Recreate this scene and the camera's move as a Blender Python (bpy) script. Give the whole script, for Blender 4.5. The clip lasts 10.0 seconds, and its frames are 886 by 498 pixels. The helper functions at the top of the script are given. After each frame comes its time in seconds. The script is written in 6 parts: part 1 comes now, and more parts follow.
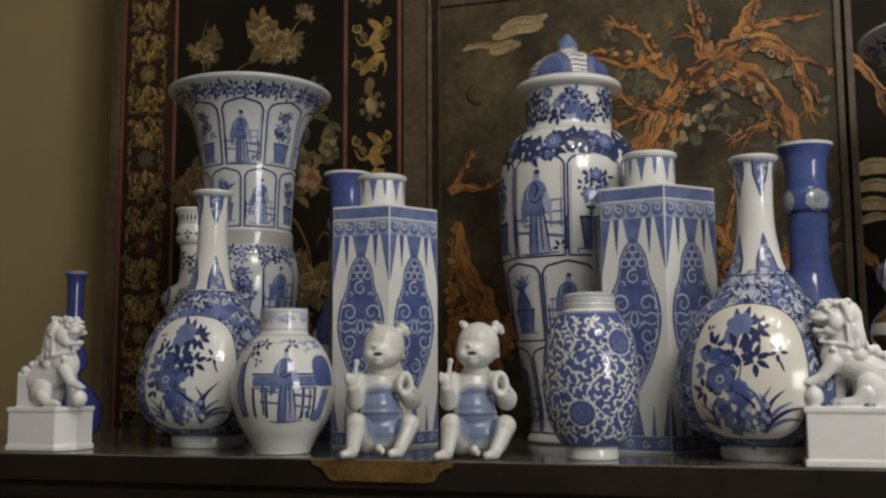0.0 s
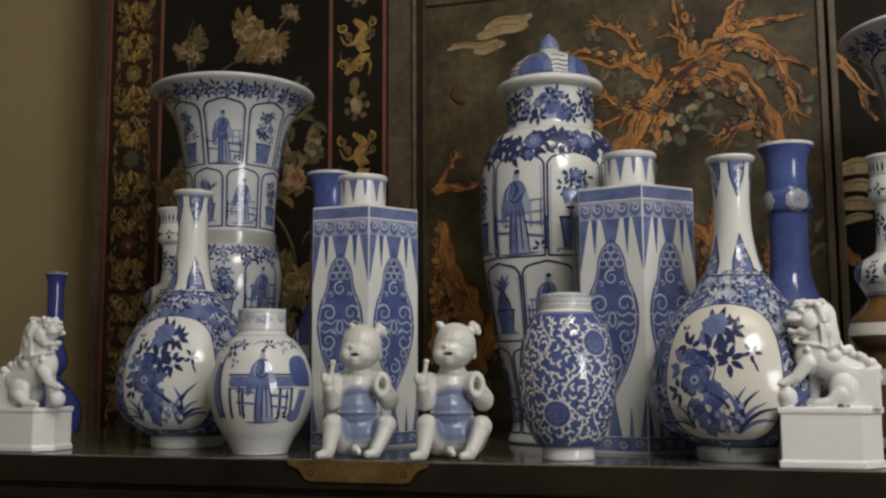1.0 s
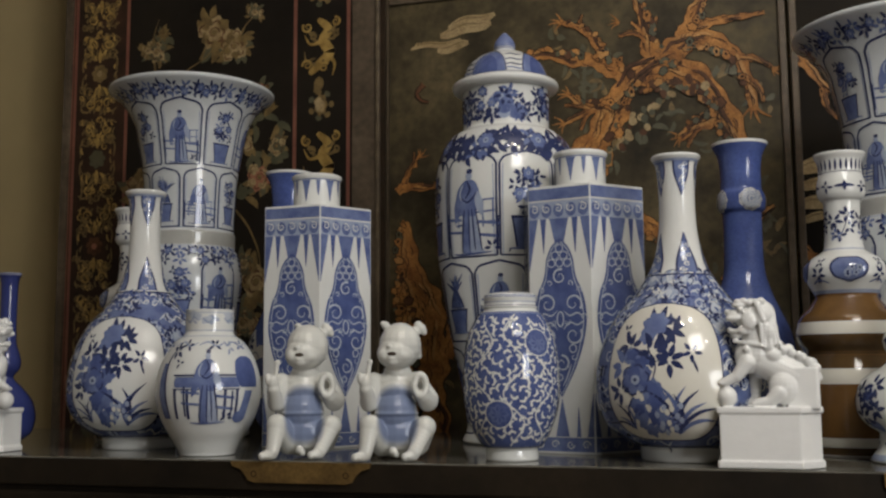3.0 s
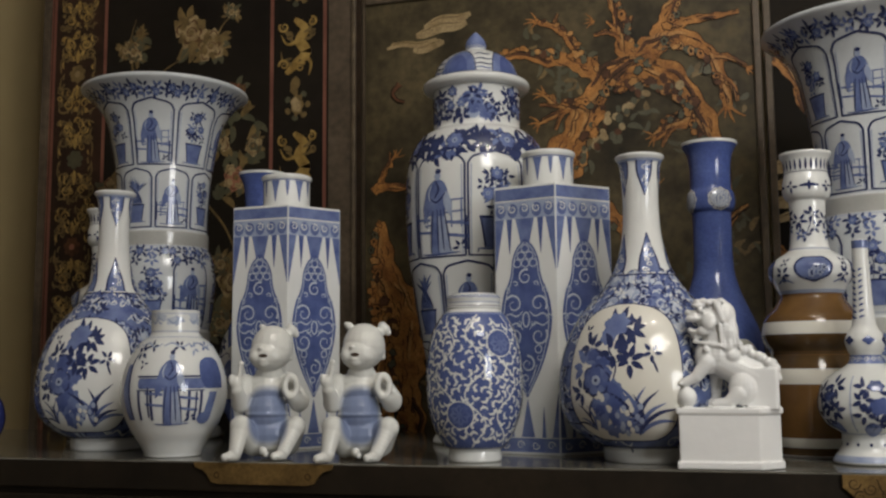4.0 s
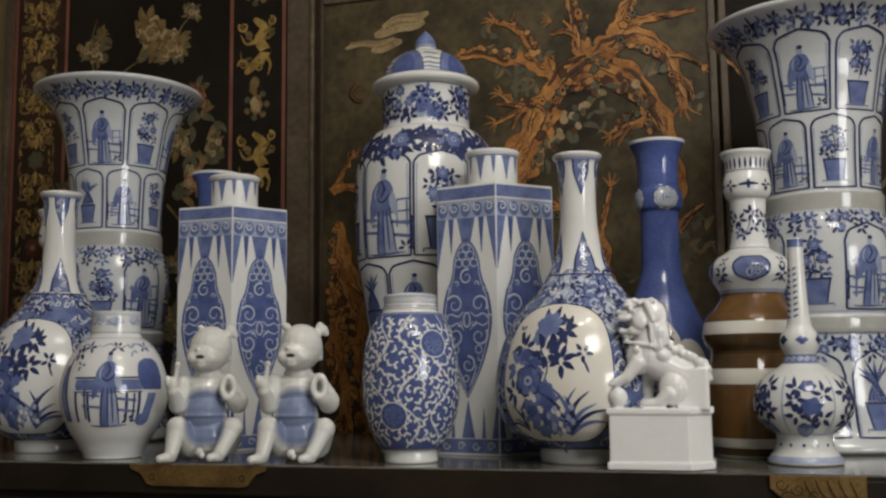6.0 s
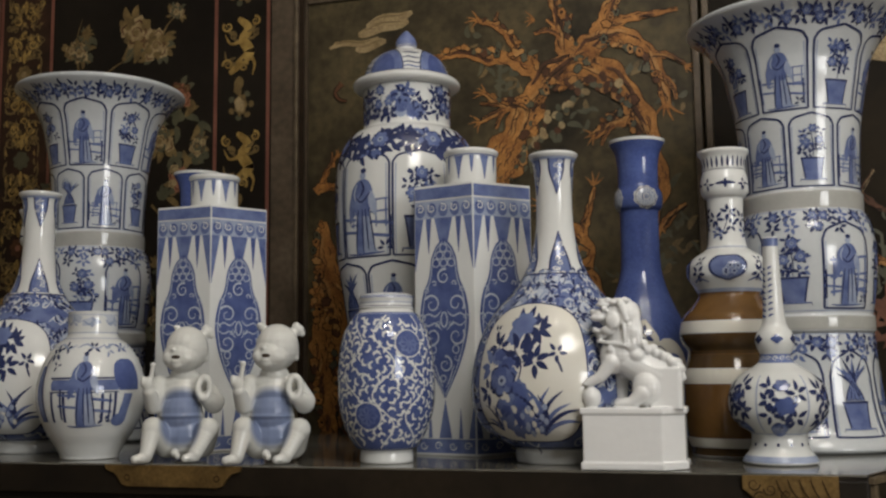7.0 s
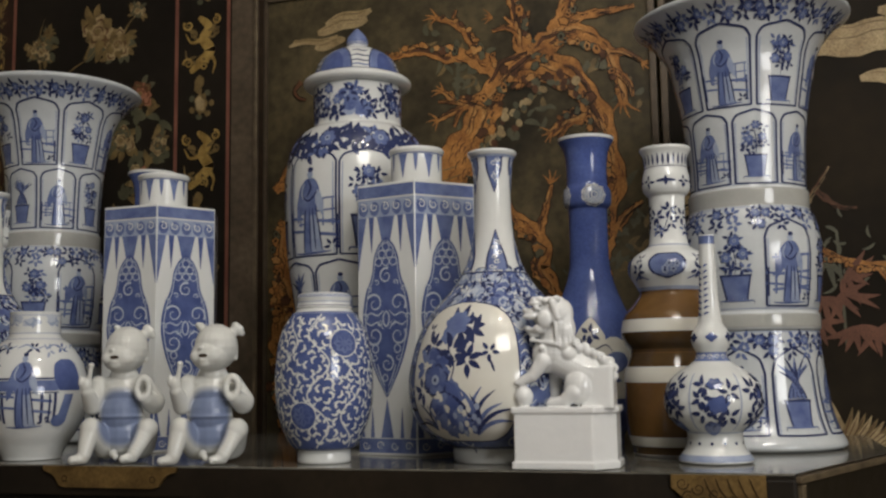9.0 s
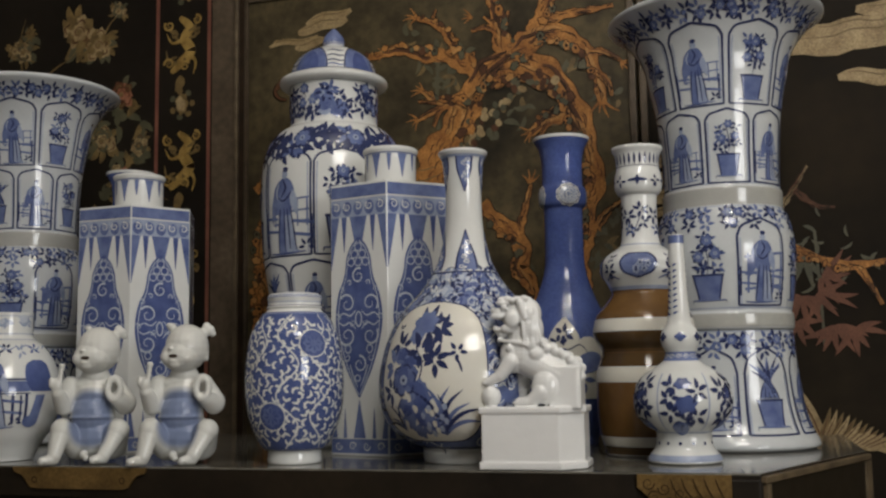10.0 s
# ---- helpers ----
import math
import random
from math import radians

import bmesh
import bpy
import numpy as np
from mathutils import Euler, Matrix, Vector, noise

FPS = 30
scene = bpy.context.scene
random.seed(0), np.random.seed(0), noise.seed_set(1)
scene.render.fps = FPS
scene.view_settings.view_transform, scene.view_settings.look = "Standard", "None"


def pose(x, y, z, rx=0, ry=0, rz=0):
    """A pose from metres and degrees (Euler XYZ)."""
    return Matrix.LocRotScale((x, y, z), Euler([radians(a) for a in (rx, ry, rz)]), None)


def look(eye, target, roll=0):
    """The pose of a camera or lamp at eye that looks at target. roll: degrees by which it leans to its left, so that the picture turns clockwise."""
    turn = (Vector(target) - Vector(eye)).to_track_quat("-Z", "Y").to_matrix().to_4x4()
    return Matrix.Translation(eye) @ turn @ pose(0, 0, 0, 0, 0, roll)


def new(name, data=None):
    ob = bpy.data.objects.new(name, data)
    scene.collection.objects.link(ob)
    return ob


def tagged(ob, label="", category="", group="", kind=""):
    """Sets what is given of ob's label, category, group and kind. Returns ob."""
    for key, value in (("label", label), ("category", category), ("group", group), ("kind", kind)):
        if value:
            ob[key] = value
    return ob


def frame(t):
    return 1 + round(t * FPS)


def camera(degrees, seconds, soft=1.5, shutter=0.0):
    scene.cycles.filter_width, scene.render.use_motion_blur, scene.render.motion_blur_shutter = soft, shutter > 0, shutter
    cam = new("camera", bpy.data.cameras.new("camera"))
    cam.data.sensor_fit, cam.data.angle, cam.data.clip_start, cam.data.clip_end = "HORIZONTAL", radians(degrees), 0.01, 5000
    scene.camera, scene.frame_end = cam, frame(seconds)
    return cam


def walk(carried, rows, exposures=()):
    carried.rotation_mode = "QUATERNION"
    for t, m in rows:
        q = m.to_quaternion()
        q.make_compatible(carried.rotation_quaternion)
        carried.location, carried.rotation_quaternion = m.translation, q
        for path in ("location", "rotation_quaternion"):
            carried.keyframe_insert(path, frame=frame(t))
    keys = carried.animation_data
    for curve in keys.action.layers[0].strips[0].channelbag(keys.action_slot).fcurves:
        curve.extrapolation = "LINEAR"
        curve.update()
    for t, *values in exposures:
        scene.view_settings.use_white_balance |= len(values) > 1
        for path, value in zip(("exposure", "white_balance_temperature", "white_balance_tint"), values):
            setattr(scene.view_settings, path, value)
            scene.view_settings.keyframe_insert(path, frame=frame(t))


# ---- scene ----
cam = camera(47.0, 10.0, soft=2.4)
PATH = [
    (0, (0.214, 0.582, 1.001), (-0.323, 2.494, 1.236), -0.3),
    (0.5, (0.225, 0.586, 1.002), (-0.312, 2.498, 1.236), -0.3),
    (1, (0.24, 0.591, 1.002), (-0.298, 2.503, 1.236), -0.3),
    (1.5, (0.251, 0.595, 1.002), (-0.287, 2.508, 1.236), -0.3),
    (2, (0.265, 0.602, 1.002), (-0.273, 2.514, 1.236), -0.4),
    (2.5, (0.282, 0.608, 1.001), (-0.257, 2.519, 1.236), -0.4),
    (4, (0.34, 0.628, 1.003), (-0.201, 2.54, 1.236), -0.5),
    (4.5, (0.361, 0.636, 1.003), (-0.18, 2.548, 1.236), -0.6),
    (5, (0.377, 0.642, 1.003), (-0.161, 2.553, 1.236), -0.6),
    (5.5, (0.393, 0.648, 1.003), (-0.148, 2.559, 1.236), -0.6),
    (7, (0.433, 0.664, 1.002), (-0.11, 2.575, 1.236), -0.7),
    (7.5, (0.448, 0.67, 1.002), (-0.097, 2.58, 1.235), -0.8),
    (8, (0.465, 0.676, 1.002), (-0.081, 2.586, 1.234), -0.8),
    (8.5, (0.481, 0.683, 1.002), (-0.064, 2.593, 1.234), -0.9),
    (9, (0.499, 0.689, 1.002), (-0.047, 2.599, 1.233), -0.9),
    (9.5, (0.514, 0.695, 1.001), (-0.031, 2.605, 1.234), -0.9),
    (10, (0.529, 0.7, 1.001), (-0.016, 2.61, 1.233), -1.0),
]
walk(cam, [(t, look(eye, target, roll)) for t, eye, target, roll in PATH], ((0.0, 0.05), (2.5, 0.06), (5.0, 0.04), (9.3, 0.04), (10.0, -0.08)))

# ---- world, light ----
world = bpy.data.worlds.new("world")
scene.world = world
world.use_nodes = True
wn = world.node_tree.nodes
sky = wn.new("ShaderNodeTexSky")
sky.sky_type, sky.sun_disc = "NISHITA", False
sky.sun_elevation, sky.sun_rotation = radians(25), radians(160)
wn["Background"].inputs["Strength"].default_value = 0.08
world.node_tree.links.new(sky.outputs[0], wn["Background"].inputs["Color"])
scene.view_settings.exposure = 0.0


def lamp(name, kind, m, energy, colour, size=0.1, size_y=None):
    data = bpy.data.lights.new(name, kind)
    data.energy, data.color = energy, colour
    if kind == "AREA":
        data.shape, data.size, data.size_y = "RECTANGLE", size, size_y or size
    else:
        data.shadow_soft_size = size
    ob = new(name, data)
    ob.matrix_world = m
    return ob


lamp("soft_panel_light", "AREA", look((0.82, 0.52, 2.1), (0.05, 1.8, 1.05)), 9.5, (1.0, 0.955, 0.90), 0.52, 0.40)
lamp("window_daylight", "AREA", look((2.58, -0.55, 1.42), (0.1, 1.75, 1.1)), 24, (0.97, 0.97, 0.98), 1.0, 0.8)
for lx, ly, lz in ((0.35, 0.75, 2.6), (0.62, 0.95, 2.62), (0.95, 0.80, 2.6), (1.5, 0.35, 2.5)):
    lamp("ceiling_spot", "POINT", pose(lx, ly, lz), 6.2, (1.0, 0.93, 0.84), 0.022)


# ---- materials ----
def material(name, colour, rough=0.5, metal=0.0, second=None, scale=8.0, contrast=0.5, bump=0.0, bump_scale=60.0,
             fine=0.06, coat=0.0, random_tint=0.0, rough_var=0.0, spec=0.5):
    """A surface with colour patches at one scale, grain at a finer one, and a fine relief."""
    m = bpy.data.materials.new(name)
    m.use_nodes = True
    n, l = m.node_tree.nodes, m.node_tree.links
    b = n["Principled BSDF"]
    b.inputs["Roughness"].default_value, b.inputs["Metallic"].default_value = rough, metal
    b.inputs["Coat Weight"].default_value, b.inputs["Coat Roughness"].default_value = coat, 0.06
    b.inputs["Specular IOR Level"].default_value = spec
    tc = n.new("ShaderNodeTexCoord")
    n1, n2 = n.new("ShaderNodeTexNoise"), n.new("ShaderNodeTexNoise")
    n1.inputs["Scale"].default_value, n1.inputs["Detail"].default_value = scale, 5
    n2.inputs["Scale"].default_value, n2.inputs["Detail"].default_value = scale * 9, 4
    for q in (n1, n2):
        l.new(tc.outputs["Object"], q.inputs["Vector"])
    ramp = n.new("ShaderNodeValToRGB")
    ramp.color_ramp.elements[0].position, ramp.color_ramp.elements[1].position = 0.5 - contrast / 2, 0.5 + contrast / 2
    ramp.color_ramp.elements[0].color = (*colour, 1)
    ramp.color_ramp.elements[1].color = (*(second or [min(1, c * 1.25) for c in colour]), 1)
    l.new(n1.outputs["Fac"], ramp.inputs["Fac"])
    grain = n.new("ShaderNodeMixRGB")
    grain.blend_type = "OVERLAY"
    grain.inputs["Fac"].default_value = fine
    l.new(ramp.outputs[0], grain.inputs[1])
    l.new(n2.outputs["Fac"], grain.inputs[2])
    last = grain.outputs[0]
    l.new(last, b.inputs["Base Color"])
    if rough_var:
        mr = n.new("ShaderNodeMapRange")
        mr.inputs["To Min"].default_value, mr.inputs["To Max"].default_value = max(0.02, rough - rough_var), rough + rough_var
        l.new(n2.outputs["Fac"], mr.inputs["Value"])
        l.new(mr.outputs[0], b.inputs["Roughness"])
    if bump:
        n3, bp = n.new("ShaderNodeTexNoise"), n.new("ShaderNodeBump")
        n3.inputs["Scale"].default_value, n3.inputs["Detail"].default_value = bump_scale, 3
        bp.inputs["Strength"].default_value, bp.inputs["Distance"].default_value = bump, 0.002
        l.new(tc.outputs["Object"], n3.inputs["Vector"])
        l.new(n3.outputs["Fac"], bp.inputs["Height"])
        l.new(bp.outputs[0], b.inputs["Normal"])
    return m


GLAZE = dict(rough=0.1, bump=0.05, bump_scale=45, fine=0.05, spec=0.55)
WHITE = material("white_porcelain", (0.64, 0.66, 0.64), second=(0.73, 0.74, 0.72), scale=14, **GLAZE)
BLUISH = material("bluish_white_porcelain", (0.50, 0.535, 0.55), second=(0.62, 0.645, 0.65), scale=22, contrast=0.7, **GLAZE)
CREAM = material("cream_porcelain", (0.66, 0.64, 0.55), second=(0.73, 0.72, 0.66), scale=14, **GLAZE)
BLANC = material("blanc_de_chine", (0.75, 0.755, 0.74), second=(0.82, 0.825, 0.81), scale=20, rough=0.16, bump=0.12, bump_scale=90, fine=0.04)
WASH = material("cobalt_wash", (0.060, 0.086, 0.225), second=(0.19, 0.24, 0.42), scale=55, contrast=0.6, **GLAZE)
PALE = material("pale_cobalt_wash", (0.22, 0.275, 0.43), second=(0.42, 0.47, 0.57), scale=60, contrast=0.7, **GLAZE)
DARK = material("cobalt_outline", (0.018, 0.025, 0.075), second=(0.042, 0.056, 0.145), scale=80, contrast=0.6, **GLAZE)
LINE = material("thin_white_over_cobalt", (0.40, 0.45, 0.55), second=(0.56, 0.60, 0.66), scale=70, contrast=0.6, **GLAZE)
GROUND = material("cobalt_ground", (0.042, 0.062, 0.185), second=(0.11, 0.15, 0.33), scale=60, contrast=0.65, **GLAZE)
POWDER = material("powder_blue_glaze", (0.058, 0.088, 0.265), second=(0.10, 0.145, 0.37), scale=30, rough=0.12, bump=0.05, bump_scale=60, fine=0.3)
NAVY = material("dark_blue_glaze", (0.026, 0.036, 0.145), second=(0.042, 0.056, 0.20), scale=30, rough=0.12, bump=0.05, fine=0.15)
BROWN = material("cafe_au_lait_glaze", (0.105, 0.054, 0.016), second=(0.19, 0.10, 0.034), scale=30, contrast=0.6, **GLAZE)
BROWN_DEEP = material("brown_glaze", (0.055, 0.032, 0.013), second=(0.12, 0.07, 0.026), scale=30, contrast=0.6, **GLAZE)
GREY_BAND = material("greyish_porcelain", (0.36, 0.37, 0.34), second=(0.46, 0.46, 0.43), scale=30, **GLAZE)

LACQUER = material("black_lacquer", (0.008, 0.006, 0.0045), second=(0.016, 0.012, 0.008), scale=6, rough=0.42, bump=0.15, bump_scale=25, fine=0.3, rough_var=0.1, spec=0.22)
LACQUER_OLIVE = material("worn_olive_lacquer", (0.022, 0.017, 0.009), second=(0.100, 0.078, 0.038), scale=8, contrast=0.32, rough=0.55, bump=0.3, bump_scale=35, fine=0.7, rough_var=0.12, spec=0.22)
LACQUER_BROWN = material("dark_brown_lacquer", (0.008, 0.006, 0.004), second=(0.022, 0.016, 0.009), scale=4, contrast=0.34, rough=0.62, bump=0.2, bump_scale=30, fine=0.4, rough_var=0.1, spec=0.10)
FRAME = material("screen_frame_lacquer", (0.044, 0.032, 0.020), second=(0.135, 0.102, 0.068), scale=9, contrast=0.5, rough=0.5, bump=0.2, fine=0.6, rough_var=0.1, spec=0.3)
# Base colour lifted to grey, painting in the table top's reflected glare.
TOP = material("polished_table_lacquer_with_glare", (0.075, 0.071, 0.058), second=(0.165, 0.155, 0.130), scale=14, rough=0.11, bump=0.10, bump_scale=14, fine=0.4, rough_var=0.04, spec=0.6)
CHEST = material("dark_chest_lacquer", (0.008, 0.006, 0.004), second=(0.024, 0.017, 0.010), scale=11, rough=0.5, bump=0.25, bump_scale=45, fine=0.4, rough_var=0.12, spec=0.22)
WORN = material("worn_wood_edge", (0.045, 0.032, 0.018), second=(0.16, 0.12, 0.07), scale=40, contrast=0.5, rough=0.5, bump=0.3, fine=0.3)
BRASS = material("tarnished_brass", (0.12, 0.074, 0.026), second=(0.30, 0.19, 0.065), scale=30, rough=0.45, metal=0.6, bump=0.35, bump_scale=110, fine=0.5, rough_var=0.1)
BRASS_DARK = material("dark_engraved_brass", (0.06, 0.035, 0.012), rough=0.5, metal=0.6, scale=40)
BORDER = material("red_brown_lacquer", (0.014, 0.008, 0.005), second=(0.048, 0.022, 0.012), scale=22, contrast=0.4, rough=0.5, bump=0.2, fine=0.5, spec=0.25)
RED_LINE = material("faded_red_line", (0.13, 0.045, 0.03), second=(0.22, 0.09, 0.055), scale=18, rough=0.5, fine=0.3)
GOLD = material("gold_paint", (0.16, 0.092, 0.020), second=(0.50, 0.335, 0.10), scale=60, contrast=0.5, rough=0.42, metal=0.2, bump=0.3, fine=0.6)
GOLD_DULL = material("dull_gold_paint", (0.075, 0.048, 0.015), second=(0.23, 0.155, 0.056), scale=55, contrast=0.5, rough=0.5, metal=0.1, bump=0.3, fine=0.6)
ORANGE = material("orange_lacquer_bark", (0.20, 0.080, 0.020), second=(0.47, 0.215, 0.058), scale=38, contrast=0.42, rough=0.55, bump=0.6, bump_scale=160, fine=0.8, spec=0.25)
BARK_LIGHT = material("light_orange_bark", (0.26, 0.115, 0.030), second=(0.52, 0.27, 0.085), scale=45, contrast=0.5, rough=0.5, bump=0.5, bump_scale=140, fine=0.6, spec=0.3)
BARK_DARK = material("dark_carved_line_and_gap_shadow", (0.014, 0.009, 0.005), second=(0.032, 0.018, 0.009), scale=40, rough=0.6, fine=0.4, spec=0.2)
RUST = material("rust_lacquer_bark", (0.045, 0.020, 0.010), second=(0.13, 0.055, 0.024), scale=45, contrast=0.5, rough=0.55, bump=0.4, fine=0.5, spec=0.25)
TAN = material("tan_lacquer", (0.20, 0.135, 0.06), second=(0.42, 0.32, 0.17), scale=38, contrast=0.5, rough=0.55, bump=0.5, fine=0.7, spec=0.3)
SAGE = material("sage_lacquer", (0.042, 0.043, 0.022), second=(0.105, 0.098, 0.052), scale=35, contrast=0.6, rough=0.5, bump=0.3, fine=0.4)
LEAF_RED = material("dull_red_lacquer", (0.10, 0.042, 0.026), second=(0.19, 0.085, 0.050), scale=40, contrast=0.6, rough=0.55, fine=0.5, spec=0.25)
CORAL = material("coral_lacquer", (0.22, 0.07, 0.035), second=(0.34, 0.15, 0.085), scale=35, contrast=0.6, rough=0.5, fine=0.4)
PAINTED_WALL = material("olive_beige_wall_paint", (0.315, 0.247, 0.121), second=(0.36, 0.283, 0.140), scale=2.5, rough=0.75, bump=0.06, bump_scale=200, fine=0.05)
ROOM_WALL = material("warm_room_wall_paint", (0.45, 0.43, 0.38), second=(0.50, 0.47, 0.43), scale=2.5, rough=0.8, bump=0.06, bump_scale=200, fine=0.05)
CEILING = material("ceiling_paint", (0.62, 0.60, 0.55), scale=2, rough=0.85, fine=0.04)
FLOOR = material("dark_floor_wood", (0.10, 0.06, 0.03), second=(0.17, 0.10, 0.05), scale=6, rough=0.4, bump=0.1, fine=0.3)


# ---- building helpers ----
def mesh_of(name, verts, faces, mats, normals=None, smooth=False, index=None):
    me = bpy.data.meshes.new(name)
    me.from_pydata(np.asarray(verts, float).tolist(), [], faces.tolist() if isinstance(faces, np.ndarray) else faces)
    for m in (mats if isinstance(mats, (list, tuple)) else [mats]):
        me.materials.append(m)
    if smooth:
        me.polygons.foreach_set("use_smooth", [True] * len(me.polygons))
    if index is not None:
        me.polygons.foreach_set("material_index", index)
    me.update()
    if normals is not None:
        me.normals_split_custom_set_from_vertices(normals.tolist())
    return me


def part(name, me, parent, label="", m=None):
    ob = new(name, me)
    ob.parent = parent
    if m is not None:
        ob.matrix_basis = m
    return tagged(ob, label) if label else ob


def thing(name, m, label, category, group="", kind=""):
    ob = new(name)
    ob.empty_display_size = 0.02
    ob.matrix_basis = m
    return tagged(ob, label, category, group, kind)


def bm_mesh(name, bm, mats, smooth=False):
    me = bpy.data.meshes.new(name)
    bmesh.ops.recalc_face_normals(bm, faces=bm.faces)
    bm.to_mesh(me)
    bm.free()
    for m in (mats if isinstance(mats, (list, tuple)) else [mats]):
        me.materials.append(m)
    if smooth:
        me.polygons.foreach_set("use_smooth", [True] * len(me.polygons))
    return me


def box_bm(x0, x1, y0, y1, z0, z1, bevel=0.0, bm=None):
    bm = bm or bmesh.new()
    made = bmesh.ops.create_cube(bm, size=1, matrix=Matrix.Translation(((x0 + x1) / 2, (y0 + y1) / 2, (z0 + z1) / 2)) @ Matrix.Diagonal((x1 - x0, y1 - y0, z1 - z0, 1)))
    if bevel:
        edges = list({e for v in made["verts"] for e in v.link_edges})
        bmesh.ops.bevel(bm, geom=edges, offset=bevel, segments=2, affect="EDGES", profile=0.6)
    return bm


def box(name, x0, x1, y0, y1, z0, z1, mat, bevel=0.0):
    return bm_mesh(name, box_bm(x0, x1, y0, y1, z0, z1, bevel), mat)


def prism_bm(plan, z0, z1, bevel=0.0):
    bm = bmesh.new()
    f = bm.faces.new([bm.verts.new((x, y, z0)) for x, y in plan])
    up = bmesh.ops.extrude_face_region(bm, geom=[f])
    bmesh.ops.translate(bm, vec=(0, 0, z1 - z0), verts=[v for v in up["geom"] if isinstance(v, bmesh.types.BMVert)])
    if bevel:
        bmesh.ops.bevel(bm, geom=list(bm.edges), offset=bevel, segments=2, affect="EDGES", profile=0.6)
    return bm


def smooth_line(pts, step):
    """Points along a smooth line through pts, about step apart."""
    p = np.asarray(pts, float)
    if len(p) == 2:
        n = max(2, int(np.linalg.norm(p[1] - p[0]) / step) + 1)
        return p[0] + (p[1] - p[0]) * np.linspace(0, 1, n)[:, None]
    q = np.vstack([2 * p[0] - p[1], p, 2 * p[-1] - p[-2]])
    out = []
    for i in range(1, len(q) - 2):
        a, b, c, d = q[i - 1], q[i], q[i + 1], q[i + 2]
        n = max(2, int(np.linalg.norm(c - b) / step) + 1)
        t = np.linspace(0, 1, n, endpoint=False)[:, None]
        out.append(0.5 * (2 * b + (c - a) * t + (2 * a - 5 * b + 4 * c - d) * t ** 2 + (3 * b - a - 3 * c + d) * t ** 3))
    out.append(p[-1:])
    return np.vstack(out)


class Turned:
    """A turned body: (radius, height) from the foot up; the lip turns in."""

    def __init__(self, profile, wall=0.004):
        p = np.asarray(profile, float)
        line = smooth_line(p, 0.0035)
        self.line = line
        order = np.argsort(line[:, 1], kind="stable")
        self.z, self.r = line[order, 1], line[order, 0]
        top = line[-1]
        inner = [(max(0.002, top[0] - wall), top[1] - 0.001)]
        for k in range(1, 9):
            h = top[1] - 0.006 * k
            inner.append((max(0.002, float(np.interp(h, self.z, self.r)) - wall), h))
        self.full = np.vstack([[(0.001, line[0, 1] + 0.002), (line[0, 0] - 0.006, line[0, 1] + 0.002), (line[0, 0] - 0.004, line[0, 1])], line, inner])

    def body(self, name, mats, segments=112, split=None):
        n, a = len(self.full), np.linspace(0, 2 * np.pi, segments, endpoint=False)
        verts = np.empty((n, segments, 3))
        verts[..., 0] = self.full[:, :1] * np.sin(a)
        verts[..., 1] = -self.full[:, :1] * np.cos(a)
        verts[..., 2] = self.full[:, 1:]
        i, j = np.meshgrid(np.arange(n - 1), np.arange(segments), indexing="ij")
        k = (j + 1) % segments
        faces = np.stack([i * segments + j, i * segments + k, (i + 1) * segments + k, (i + 1) * segments + j], -1).reshape(-1, 4)
        index = None
        if split:
            zc = np.repeat((self.full[:-1, 1] + self.full[1:, 1]) / 2, segments)
            index = [split(z) for z in zc]
        return mesh_of(name, verts.reshape(-1, 3), faces, mats, smooth=True, index=index)

    def at(self, th0, z0):
        """A map from metres round the body and up it, about an angle and a height, to places and normals."""
        r0 = max(0.004, float(np.interp(z0, self.z, self.r)))

        def go(xy):
            th, z = th0 + xy[:, 0] / r0, z0 + xy[:, 1]
            r = np.interp(z, self.z, self.r)
            slope = (np.interp(z + 0.0015, self.z, self.r) - np.interp(z - 0.0015, self.z, self.r)) / 0.003
            slope = np.clip(slope, -4, 4)
            s, c, w = np.sin(th), np.cos(th), 1 / np.sqrt(1 + slope ** 2)
            return np.stack([r * s, -r * c, z], 1), np.stack([s * w, -c * w, -slope * w], 1)
        return go


def flat_at(origin, right, up):
    o, r, u = (np.asarray(v, float) for v in (origin, right, up))
    nrm = np.cross(r, u)
    return lambda xy: (o + xy[:, :1] * r + xy[:, 1:] * u, np.repeat(nrm[None], len(xy), 0))


